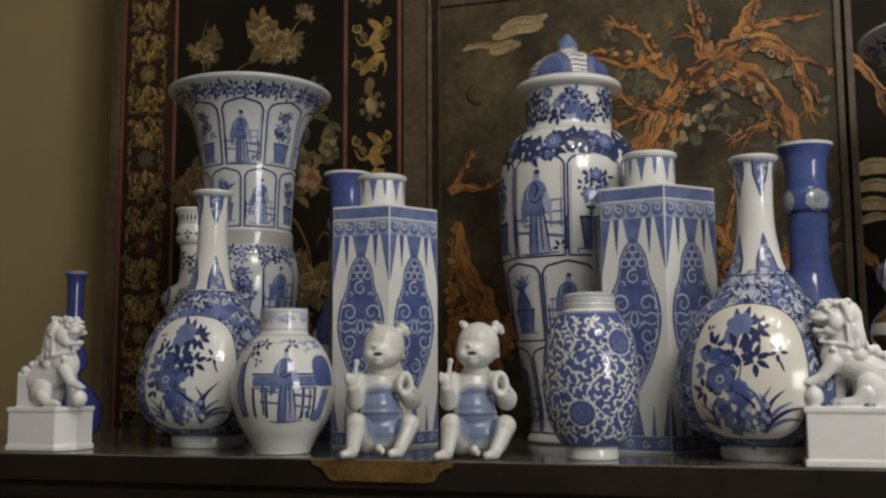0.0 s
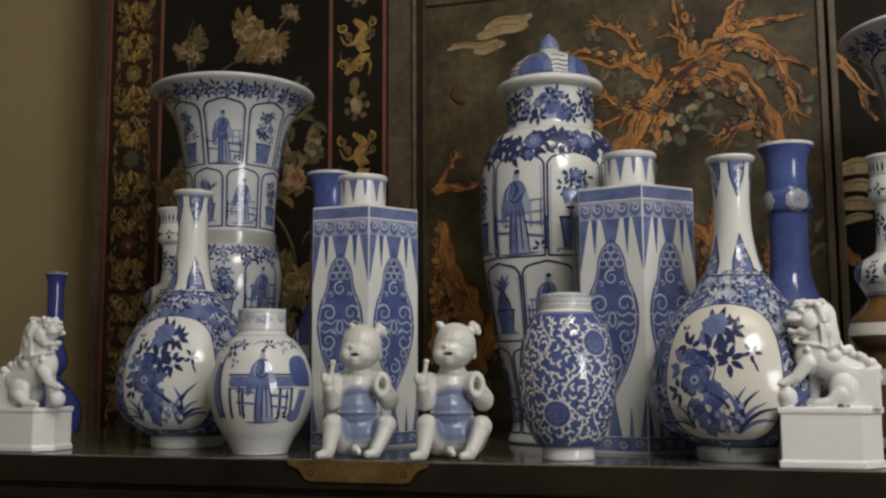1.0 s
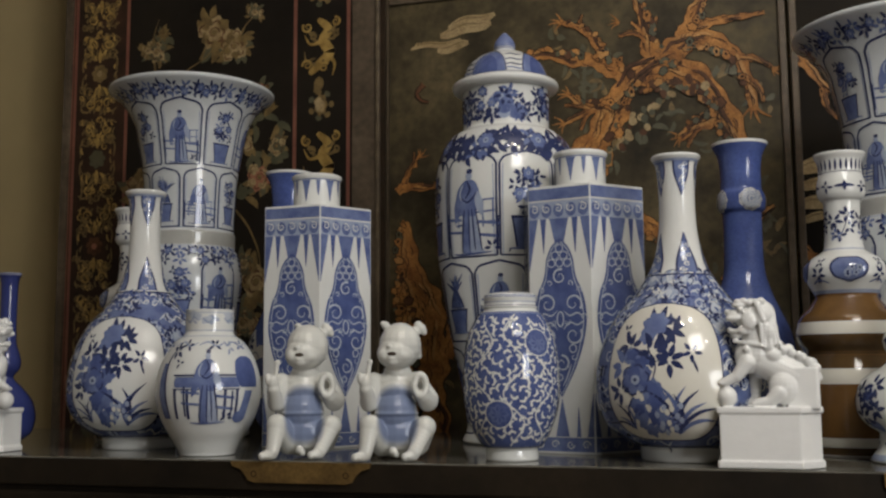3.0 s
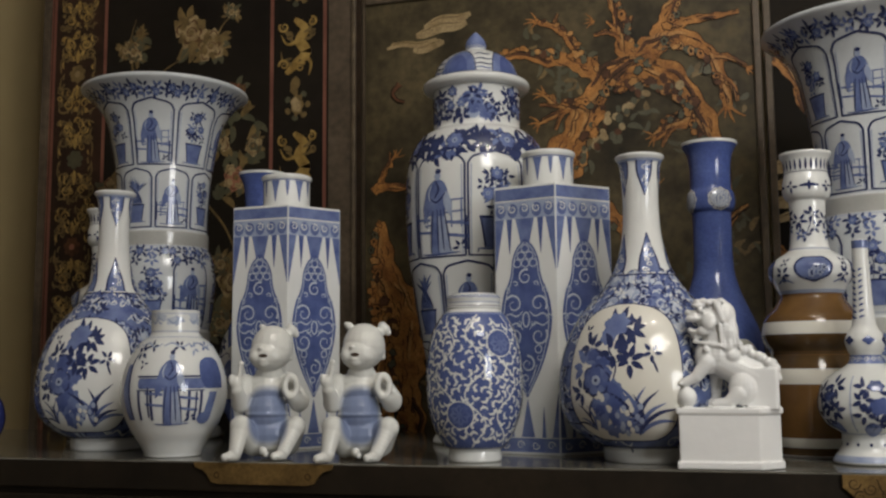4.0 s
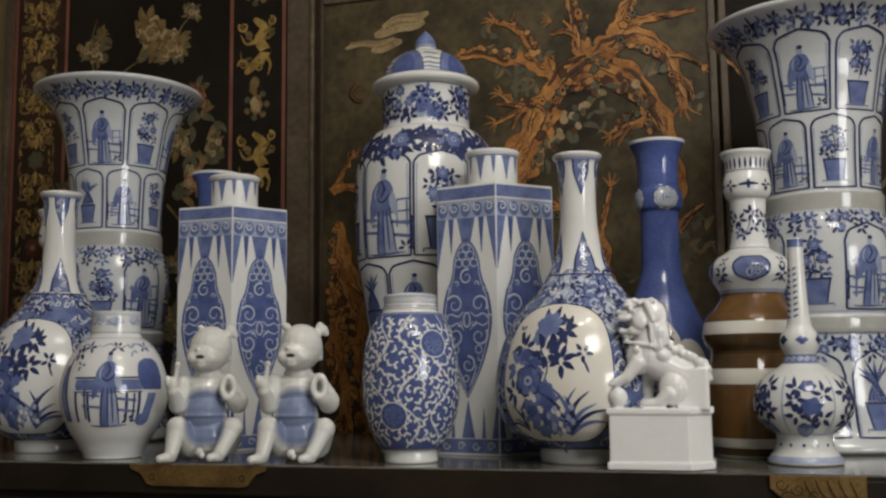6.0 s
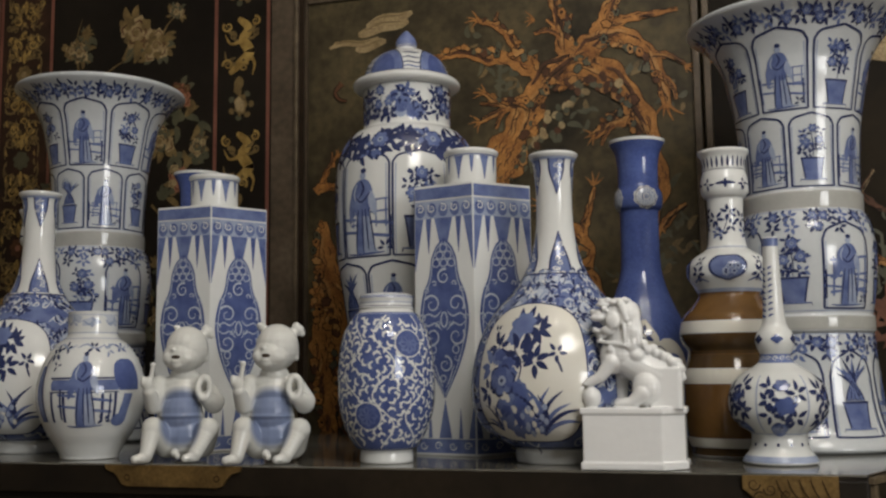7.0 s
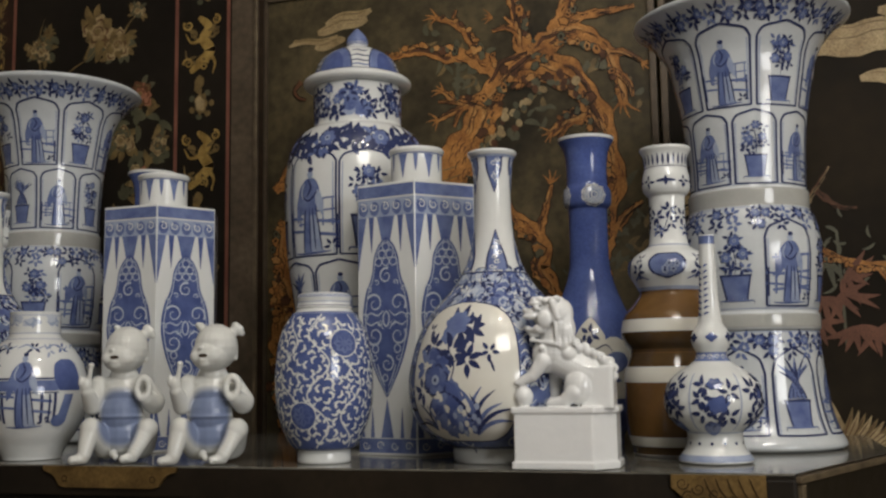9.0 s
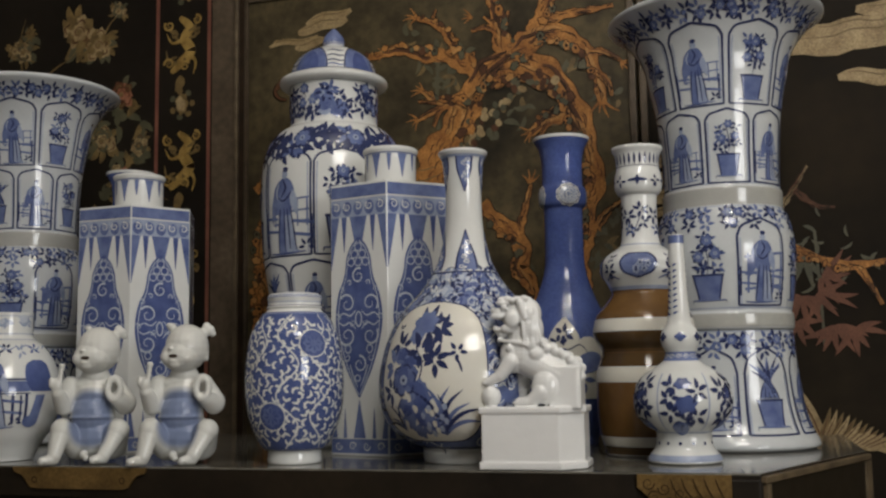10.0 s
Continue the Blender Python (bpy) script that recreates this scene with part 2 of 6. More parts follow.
class Paint:
    """Brushwork: flat shapes laid on a surface, gathered by colour."""

    def __init__(self, lift=0.00022, layer=0.00014, cell=0.004):
        self.got, self.lift, self.layer, self.cell, self.count = {}, lift, layer, cell, 0

    def put(self, surf, mat, xy, faces, layer):
        pos, nrm = surf(np.asarray(xy, float))
        self.count += 1
        pos = pos + nrm * (self.lift + self.layer * (layer + 0.9 * (self.count % 47) / 47))
        f = np.asarray(faces)
        e1, e2 = pos[f[:, 1]] - pos[f[:, 0]], pos[f[:, 2]] - pos[f[:, 0]]
        turn = (np.cross(e1, e2) * nrm[f[:, 0]]).sum(1) < 0
        f = np.where(turn[:, None], f[:, ::-1], f)
        v, n, g, k = self.got.setdefault(mat.name, ([], [], [], [0, mat]))
        v.append(pos), n.append(nrm), g.append(f + k[0])
        k[0] += len(pos)

    def ribbon(self, surf, mat, mid, half, layer):
        """A band along the line mid with half-widths half."""
        mid, half = np.asarray(mid, float), np.asarray(half, float)
        d = np.gradient(mid, axis=0)
        d /= np.linalg.norm(d, axis=1)[:, None] + 1e-9
        side = np.stack([-d[:, 1], d[:, 0]], 1)
        m = max(1, int(np.ceil(2 * half.max() / self.cell)))
        t = np.linspace(-1, 1, m + 1)
        xy = (mid[:, None] + side[:, None] * (half[:, None] * t)[..., None]).reshape(-1, 2)
        i, j = np.meshgrid(np.arange(len(mid) - 1), np.arange(m), indexing="ij")
        a = i * (m + 1) + j
        self.put(surf, mat, xy, np.stack([a, a + 1, a + m + 2, a + m + 1], -1).reshape(-1, 4), layer)

    def stroke(self, surf, mat, pts, width, layer=1, taper="both", step=0.0025):
        mid = smooth_line(pts, step)
        t = np.linspace(0, 1, len(mid))
        w = {"both": 0.35 + 0.65 * np.sin(np.pi * t) ** 0.6, "end": 1 - 0.8 * t, "none": np.ones_like(t), "leaf": np.sin(np.pi * t ** 0.8) ** 0.8 + 0.03}[taper]
        self.ribbon(surf, mat, mid, width / 2 * w, layer)

    def leaf(self, surf, mat, x, y, angle, length, width, layer=1, bend=0.15):
        c, s = math.cos(angle), math.sin(angle)
        pts = [(x + c * length * k - s * length * bend * math.sin(math.pi * k), y + s * length * k + c * length * bend * math.sin(math.pi * k)) for k in (0, 0.33, 0.67, 1)]
        self.stroke(surf, mat, pts, width, layer, "leaf", max(0.0012, length / 9))

    def disc(self, surf, mat, x, y, rx, ry=None, layer=1, rot=0.0, wob=0.0, lobes=0):
        ry = ry or rx
        rings, n = max(1, int(np.ceil(max(rx, ry) / self.cell))), 14 if max(rx, ry) < 0.006 else 26
        a = np.linspace(0, 2 * np.pi, n, endpoint=False)
        k = 1 + (wob * np.cos(a * lobes) if lobes else 0)
        c, s = math.cos(rot), math.sin(rot)
        xy, faces = [(x, y)], []
        for q in range(1, rings + 1):
            px, py = rx * k * np.cos(a) * q / rings, ry * k * np.sin(a) * q / rings
            xy += list(zip(x + px * c - py * s, y + px * s + py * c))
        for j in range(n):
            b = (j + 1) % n
            faces.append((0, 1 + j, 1 + b, 1 + b))
            for q in range(rings - 1):
                faces.append((1 + q * n + j, 1 + (q + 1) * n + j, 1 + (q + 1) * n + b, 1 + q * n + b))
        self.put(surf, mat, xy, faces, layer)

    def ring(self, surf, mat, x, y, rx, ry, width, layer=1):
        a = np.linspace(0, 2 * np.pi, 25)
        self.ribbon(surf, mat, np.stack([x + rx * np.cos(a), y + ry * np.sin(a)], 1), np.full(25, width / 2), layer)

    def fill(self, surf, mat, rows, layer=0, step=0.003):
        """A filled shape from rows (height, left, right), lowest first."""
        rows = smooth_line(rows, step) if len(rows) > 2 else np.asarray(rows, float)
        if len(rows) == 2:
            n = max(2, int(abs(rows[1, 0] - rows[0, 0]) / step) + 1)
            rows = rows[0] + (rows[1] - rows[0]) * np.linspace(0, 1, n)[:, None]
        m = max(1, int(np.ceil((rows[:, 2] - rows[:, 1]).max() / self.cell)))
        t = np.linspace(0, 1, m + 1)
        x = rows[:, 1:2] + (rows[:, 2:3] - rows[:, 1:2]) * t
        xy = np.stack([x, np.repeat(rows[:, :1], m + 1, 1)], -1).reshape(-1, 2)
        i, j = np.meshgrid(np.arange(len(rows) - 1), np.arange(m), indexing="ij")
        a = i * (m + 1) + j
        self.put(surf, mat, xy, np.stack([a, a + 1, a + m + 2, a + m + 1], -1).reshape(-1, 4), layer)

    def band(self, body, mat, z0, z1, layer=0):
        r = float(np.interp((z0 + z1) / 2, body.z, body.r))
        self.fill(body.at(0, (z0 + z1) / 2), mat, [(z0 - (z0 + z1) / 2, -math.pi * r, math.pi * r), (z1 - (z0 + z1) / 2, -math.pi * r, math.pi * r)], layer, 0.002)

    def done(self, parent, name, label="", kind=""):
        """Links what was painted since the last call as one part, and begins afresh."""
        if not self.got:
            return None
        v, n, f, mats, index, base = [], [], [], [], [], 0
        for k, (pv, pn, pf, (count, mat)) in enumerate(self.got.values()):
            v += pv
            n += pn
            quads = np.vstack(pf)
            f += [tuple(dict.fromkeys(q)) for q in (quads + base).tolist()]
            mats.append(mat)
            index += [k] * len(quads)
            base += count
        self.got = {}
        ob = part(name, mesh_of(name, np.vstack(v), f, mats, np.vstack(n), smooth=True, index=index), parent, label)
        return tagged(ob, kind=kind) if kind else ob


rnd = random.Random(7)


# brush motifs, each drawn about a point of a surface
def spiral(p, surf, mat, x, y, r, turn=1, width=0.0016, layer=3, start=0.0, turns=1.35):
    a = np.linspace(0, turns * 2 * np.pi, 16)
    q = r * (1 - 0.8 * a / a[-1])
    p.stroke(surf, mat, np.stack([x + q * np.cos(start + turn * a), y + q * np.sin(start + turn * a)], 1), width, layer, "end", 0.002)


def blossom(p, surf, x, y, r, layer=2, petals=6, inner=PALE, outer=WASH):
    k = rnd.random() * 6
    for i in range(petals):
        a = k + i * 2 * math.pi / petals
        p.disc(surf, outer, x + 0.62 * r * math.cos(a), y + 0.62 * r * math.sin(a), 0.45 * r, 0.36 * r, layer, a)
        if outer is WASH:
            p.stroke(surf, DARK, [(x + r * 0.95 * math.cos(a - 0.4), y + r * 0.95 * math.sin(a - 0.4)), (x + 1.08 * r * math.cos(a), y + 1.08 * r * math.sin(a)), (x + r * 0.95 * math.cos(a + 0.4), y + r * 0.95 * math.sin(a + 0.4))], r * 0.16, layer + 1)
    p.disc(surf, inner, x, y, 0.35 * r, None, layer + 1)
    if inner is PALE:
        p.disc(surf, DARK, x, y, 0.13 * r, None, layer + 2)


def leafy(p, surf, x, y, size, n=5, mat=DARK, layer=2, spread=2.6, aim=math.pi / 2):
    for i in range(n):
        a = aim + spread * (i / max(1, n - 1) - 0.5) + rnd.uniform(-0.15, 0.15)
        d = size * rnd.uniform(0.1, 0.3)
        p.leaf(surf, mat, x + d * math.cos(a), y + d * math.sin(a), a, size * rnd.uniform(0.75, 1.05), size * 0.42, layer, rnd.uniform(-0.12, 0.12))


def spray(p, surf, x, y, w, h, n=5, layer=2):
    """A flowering branch that fills about w by h."""
    for i in range(n):
        ax, ay = x + w * rnd.uniform(-0.5, 0.5), y + h * rnd.uniform(-0.5, 0.5)
        p.stroke(surf, DARK, [(x, y - h * 0.5), ((x + ax) / 2 + rnd.uniform(-0.1, 0.1) * w, (y + ay) / 2 - h * 0.1), (ax, ay)], 0.0011, layer, "end")
        leafy(p, surf, ax, ay, min(w, h) * 0.2, 3, DARK if i % 2 else WASH, layer + 1, 4.0, rnd.random() * 6)
        if i % 2 == 0:
            blossom(p, surf, ax, ay, min(w, h) * 0.17, layer + 2)


def potted(p, surf, x, y, w, h, layer=2, blades=False):
    """A flower pot on a low stand, its plant above."""
    p.fill(surf, WASH, [(y, x - w * 0.24, x + w * 0.24), (y + h * 0.16, x - w * 0.28, x + w * 0.28), (y + h * 0.34, x - w * 0.33, x + w * 0.33)], layer)
    p.stroke(surf, DARK, [(x - w * 0.36, y + h * 0.35), (x + w * 0.36, y + h * 0.35)], h * 0.03, layer + 1, "none")
    p.stroke(surf, WASH, [(x - w * 0.4, y - h * 0.015), (x + w * 0.4, y - h * 0.015)], h * 0.03, layer + 1)
    for s in (-1, 1):
        p.stroke(surf, DARK, [(x + s * w * 0.38, y - h * 0.01), (x + s * w * 0.40, y - h * 0.06)], h * 0.02, layer + 1)
    for s in (-1, 1):
        p.stroke(surf, DARK, [(x + s * w * 0.24, y), (x + s * w * 0.28, y + h * 0.16), (x + s * w * 0.33, y + h * 0.34)], w * 0.04, layer + 1, "none")
    if blades:
        for i in range(13):
            a = math.pi / 2 + (i - 6) * 0.12 + rnd.uniform(-0.06, 0.06)
            p.leaf(surf, (DARK, WASH, WASH)[i % 3], x + (i - 6) * w * 0.045, y + h * 0.36, a, h * rnd.uniform(0.46, 0.66), w * 0.11, layer + 1, 0.1 * (6 - i) / 6)
        return
    p.stroke(surf, DARK, [(x, y + h * 0.36), (x + w * 0.03, y + h * 0.55), (x - w * 0.03, y + h * 0.8)], 0.0012, layer)
    for i in range(15):
        ay = rnd.uniform(0.42, 0.92)
        ax, ay = x + w * rnd.uniform(-0.36, 0.36) * (1.25 - 0.7 * ay), y + h * ay
        leafy(p, surf, ax, ay, w * 0.16, 4, DARK if i % 3 else WASH, layer + 1, 4.4, rnd.random() * 6)
    for ax, ay in ((0.02, 0.86), (-0.18, 0.62), (0.2, 0.66)):
        blossom(p, surf, x + ax * w, y + ay * h, w * 0.13, layer + 2)


def robe(p, surf, x, y, h, layer=2):
    """A plain standing robe: trailing skirt, wide sleeves, folds, a dark knot on top; a slanted rail beside it."""
    def at(*pts):
        return [(x + h * a, y + h * b) for a, b in pts]

    def rows(*pts):
        return [(y + h * b, x + h * a0, x + h * a1) for b, a0, a1 in pts]
    for k in (0.20, 0.34):
        p.stroke(surf, WASH, at((0.10, k), (0.36, k - 0.03)), h * 0.034, layer - 1, "none")
        p.stroke(surf, WASH, at((-0.34, k + 0.05), (-0.10, k + 0.03)), h * 0.030, layer - 1, "none")
    p.stroke(surf, DARK, at((0.33, 0.04), (0.33, 0.40)), h * 0.026, layer - 1, "none")
    p.stroke(surf, DARK, at((-0.30, 0.08), (-0.30, 0.46)), h * 0.024, layer - 1, "none")
    p.fill(surf, PALE, rows((0.0, -0.10, 0.20), (0.06, -0.11, 0.15), (0.30, -0.095, 0.095), (0.52, -0.08, 0.075)), layer)
    p.fill(surf, WASH, rows((0.0, -0.09, 0.02), (0.10, -0.10, -0.01), (0.30, -0.09, 0.00), (0.52, -0.078, 0.02)), layer + 1)
    p.fill(surf, WASH, rows((0.40, -0.08, 0.08), (0.50, -0.13, 0.11), (0.60, -0.165, 0.135), (0.70, -0.145, 0.125), (0.78, -0.08, 0.085), (0.81, -0.03, 0.04)), layer + 1)
    p.leaf(surf, WASH, x - h * 0.13, y + h * 0.66, -1.75, h * 0.34, h * 0.11, layer + 2, 0.05)
    p.leaf(surf, PALE, x + h * 0.11, y + h * 0.68, -1.35, h * 0.30, h * 0.09, layer + 2, -0.05)
    for a, b in ((-0.10, 0.0), (0.0, 0.01), (0.07, 0.03), (0.15, 0.02)):
        p.stroke(surf, DARK, at((a, b), (a * 0.8, 0.25), (a * 0.55, 0.48)), h * 0.020, layer + 3)
    p.stroke(surf, DARK, at((-0.10, 0.62), (-0.02, 0.56), (0.05, 0.60), (0.10, 0.66)), h * 0.022, layer + 3)
    p.stroke(surf, DARK, at((-0.02, 0.80), (0.02, 0.70), (-0.04, 0.60)), h * 0.024, layer + 3)
    p.stroke(surf, PALE, at((-0.07, 0.76), (-0.11, 0.66), (-0.09, 0.58)), h * 0.024, layer + 3)
    p.disc(surf, PALE, x + h * 0.005, y + h * 0.85, h * 0.040, h * 0.048, layer + 2)
    p.disc(surf, DARK, x + h * 0.012, y + h * 0.905, h * 0.038, h * 0.030, layer + 3)
    p.stroke(surf, GROUND, at((-0.24, 0.0), (-0.10, -0.012), (0.10, -0.006), (0.26, 0.006)), h * 0.022, layer)
    leafy(p, surf, x + h * 0.27, y + h * 0.06, h * 0.08, 4, DARK, layer, 3.6, 1.6)


def railing(p, surf, x, y, w, h, layer=1):
    for k in (0.1, 0.5, 0.95):
        p.stroke(surf, WASH, [(x - w / 2, y + h * k), (x + w / 2, y + h * k + h * 0.12)], h * 0.07, layer, "none")
    for k in (-0.42, -0.1, 0.22, 0.45):
        p.stroke(surf, WASH, [(x + w * k, y), (x + w * k, y + h * 1.05)], h * 0.06, layer, "none")


def lappet(p, body, th, half, z0, z1, arch, layer=2, width=0.0022, mat=DARK):
    """The outline of a tall panel with a pointed arch, between two angles."""
    s = body.at(th, (z0 + z1) / 2)
    r0 = float(np.interp((z0 + z1) / 2, body.z, body.r))
    w, c = half * r0, (z0 + z1) / 2
    p.stroke(s, mat, [(-w, z0 - c), (-w, (z0 + z1) / 2 - c), (-w, z1 - arch - c)], width, layer, "none")
    p.stroke(s, mat, [(w, z0 - c), (w, (z0 + z1) / 2 - c), (w, z1 - arch - c)], width, layer, "none")
    for q in (-1, 1):
        p.stroke(s, mat, [(q * w, z1 - arch - c), (q * w * 0.8, z1 - arch * 0.45 - c), (q * w * 0.35, z1 - arch * 0.18 - c), (0, z1 - c)], width, layer, "none")
    p.stroke(s, PALE, [(-w * 0.90, z0 - c), (-w * 0.90, (z0 + z1) / 2 - c), (-w * 0.88, z1 - arch * 1.1 - c)], width * 0.45, layer - 1, "none")
    p.stroke(s, PALE, [(w * 0.90, z0 - c), (w * 0.90, (z0 + z1) / 2 - c), (w * 0.88, z1 - arch * 1.1 - c)], width * 0.45, layer - 1, "none")
    p.stroke(s, mat, [(-w, z0 - c), (0, z0 - c - 0.0006), (w, z0 - c)], width * 0.8, layer, "none")
    return s, c, w


def grasses(p, surf, x, y, size, n=7, layer=2, lean=0.0):
    for i in range(n):
        a = math.pi / 2 + lean + (i / (n - 1) - 0.5) * 1.9
        p.leaf(surf, DARK if i % 2 else WASH, x, y, a, size * rnd.uniform(0.6, 1.0), size * 0.07, layer, 0.16 * (1 if a < math.pi / 2 else -1))

# ---- the room ----
def facing(x, y):
    """The turn that brings a thing's front towards the middle of the room's viewing side."""
    return math.degrees(math.atan2(0.37 - x, y - 0.64))


def structure(name, me, label):
    return tagged(new(name, me), label, kind="structure")


structure("floor", box("floor", -2.7, 2.7, -2.7, 2.52, -0.1, 0.0, FLOOR), "dark wooden floor of the room")
structure("ceiling", box("ceiling", -2.7, 2.7, -2.7, 2.52, 2.9, 3.0, CEILING), "plain off-white ceiling")
structure("wall_north", box("wall_north", -2.7, 2.7, 2.42, 2.52, 0.0, 2.9, PAINTED_WALL), "plain olive-beige painted wall behind the screen")
structure("wall_west", box("wall_west", -2.7, -2.6, -2.6, 2.42, 0.0, 2.9, ROOM_WALL), "plain warm painted wall")
structure("wall_south", box("wall_south", -2.7, 2.7, -2.7, -2.6, 0.0, 2.9, ROOM_WALL), "plain warm painted wall")
bm = box_bm(2.6, 2.7, -2.6, -1.1, 0, 2.9)
box_bm(2.6, 2.7, 0.0, 2.42, 0, 2.9, bm=bm)
box_bm(2.6, 2.7, -1.1, 0.0, 0, 0.95, bm=bm)
box_bm(2.6, 2.7, -1.1, 0.0, 1.9, 2.9, bm=bm)
structure("wall_east", bm_mesh("wall_east", bm, ROOM_WALL), "plain warm painted wall with a window opening")

# ---- the chest ----
FRONT, RIGHT = 1.678, 0.545
plan = [(-0.88, FRONT), (RIGHT, FRONT), (0.662, 1.935), (0.662, 2.2), (-1.0, 2.2), (-1.0, 1.935)]
chest = thing("lacquer_chest", pose(0, 0, 0), "dark lacquered chest with canted ends and brass mounts", "chest")
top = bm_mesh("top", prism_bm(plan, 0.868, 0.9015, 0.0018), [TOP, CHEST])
# Upward faces get the glare-lifted grey; the slab's edges stay chest-dark.
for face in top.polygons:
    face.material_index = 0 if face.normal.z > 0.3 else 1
part("top", top, chest, "polished dark lacquer top")
cx, cy = -0.17, 1.93
inner = [(cx + (x - cx) * 0.982, cy + (y - cy) * 0.962) for x, y in plan]
part("body", bm_mesh("body", prism_bm(inner, 0.0, 0.868, 0.003), CHEST), chest)
part("moulding", bm_mesh("moulding", prism_bm([(cx + (x - cx) * 0.99, cy + (y - cy) * 0.985) for x, y in plan], 0.846, 0.861, 0.003), CHEST), chest)
# worn rails on the canted end
end = Vector((0.662 - RIGHT, 1.935 - FRONT, 0))
end_m = Matrix.Translation((RIGHT, FRONT, 0)) @ Matrix.Rotation(math.atan2(end.y, end.x), 4, "Z")
for nm, x0, x1, z0, z1 in (("rail", 0.0, end.length, 0.8925, 0.8992), ("stile", 0.002, 0.010, 0.70, 0.892), ("stile", end.length - 0.018, end.length, 0.70, 0.892)):
    part(nm, box(nm, x0, x1, -0.005, 0.004, z0, z1, WORN, 0.0015), chest, "worn wooden edge strip", end_m)
part("end_panel", box("end_panel", 0.010, end.length - 0.018, -0.003, 0.006, 0.70, 0.892, LACQUER, 0.001), chest, "", end_m)

part("corner_post", box("corner_post", 0.518, 0.5435, FRONT - 0.0035, FRONT + 0.02, 0.70, 0.896, CHEST, 0.0015), chest, "dark corner post")


def plate(name, outline, thick, mat):
    bm = bmesh.new()
    f = bm.faces.new([bm.verts.new((x, 0, z)) for x, z in outline])
    up = bmesh.ops.extrude_face_region(bm, geom=[f])
    bmesh.ops.translate(bm, vec=(0, -thick, 0), verts=[v for v in up["geom"] if isinstance(v, bmesh.types.BMVert)])
    return bm_mesh(name, bm, mat)


lock = part("lock_plate", plate("lock_plate", [(-0.084, 0.9005), (0.084, 0.9005), (0.082, 0.895), (0.072, 0.892), (0.067, 0.887), (0.062, 0.8795), (0.054, 0.8775), (-0.054, 0.8775), (-0.062, 0.8795), (-0.067, 0.887), (-0.072, 0.892), (-0.082, 0.895)], 0.003, BRASS), chest, "tarnished brass lock plate", pose(-0.166, FRONT - 0.001, 0))
p = Paint()
sf = flat_at((-0.166, FRONT - 0.0042, 0.885), (1, 0, 0), (0, 0, 1))
for dx in (-0.055, 0.055):
    p.ring(sf, BRASS_DARK, dx, 0.002, 0.003, 0.003, 0.0012)
    rivet = p.done(lock, "rivet_ring", "dark ring round the rivet")
    rivet.matrix_basis = lock.matrix_basis.inverted()
lobes = [(0.004, 0.898)] + [(0.004 + 0.019 * k + 0.005 * math.sin(k * 5.0), 0.886 - 0.013 * k - 0.007 * abs(math.sin(k * 3.1))) for k in np.linspace(0, 3, 25)] + [(0.070, 0.84), (0.0885, 0.84), (0.0885, 0.898)]
mount = part("hinge_plate", plate("hinge_plate", lobes, 0.003, BRASS), chest, "engraved scalloped brass hinge plate", pose(0.430, FRONT - 0.001, 0.002))
p = Paint()
sf = flat_at((0.430, FRONT - 0.0042, 0.85), (1, 0, 0), (0, 0, 1))
for k in range(5):
    p.stroke(sf, BRASS_DARK, [(0.034 + 0.010 * k, 0.047), (0.038 + 0.010 * k, 0.036), (0.046 + 0.009 * k, 0.028), (0.056 + 0.007 * k, 0.024)], 0.0016, 1)
for k in range(16):
    spiral(p, sf, BRASS_DARK, 0.014 + 0.0048 * k, 0.042 - 0.0016 * k - 0.011 * (k % 3), 0.0060, 1 if k % 2 else -1, 0.0015, 2, k)
engraving = p.done(mount, "engraving", "dark engraved lines")
engraving.matrix_basis = mount.matrix_basis.inverted()

# ---- the folding screen ----
SCREEN = 2.255
screen = thing("folding_screen", pose(0, 0, 0), "tall dark lacquer folding screen with carved and painted trees and flowers", "folding screen")


def leaf_panel(x0, x1, mat, border, near=None):
    """One leaf of the screen: a frame of stiles and rails round a sunk panel."""
    near = near or border
    leaf = part("panel", box("panel", x0 + near, x1 - border, SCREEN, SCREEN + 0.012, 0.05, 2.15, mat), screen)
    for a, b in ((x0, x0 + near), (x1 - border, x1)):
        part("stile", box("stile", a + 0.0006, b - 0.0006, SCREEN - 0.008, SCREEN + 0.016, 0.03, 2.17, FRAME, 0.002), leaf)
    for a, b in ((0.03, 0.05), (2.15, 2.17)):
        part("rail", box("rail", x0 + near, x1 - border, SCREEN - 0.007, SCREEN + 0.016, a, b, FRAME, 0.002), leaf)
    return leaf


left = leaf_panel(-0.915, -0.262, LACQUER, 0.016)
middle = leaf_panel(-0.2605, 0.400, LACQUER_OLIVE, 0.012, 0.003)
right = leaf_panel(0.404, 1.06, LACQUER_BROWN, 0.012)
part("inner_stile", box("inner_stile", -0.326, -0.281, SCREEN - 0.006, SCREEN + 0.001, 0.05, 2.15, FRAME, 0.002), screen, "plain worn dark border strip")
part("upper_rail", box("upper_rail", -0.257, 0.387, SCREEN - 0.006, SCREEN + 0.001, 1.636, 1.70, FRAME, 0.002), screen, "plain worn dark border strip")
# Thin black strip laid over the stile to draw the shadow between leaves.
part("gap_shadow_strip", box("gap_shadow_strip", -0.2715, -0.2622, SCREEN - 0.0095, SCREEN - 0.0085, 0.05, 2.15, BARK_DARK), screen, "black groove between two leaves")
part("bead", box("bead", -0.2795, -0.2725, SCREEN - 0.013, SCREEN - 0.007, 0.05, 2.15, WORN, 0.002), screen, "worn rounded bead on the stile")

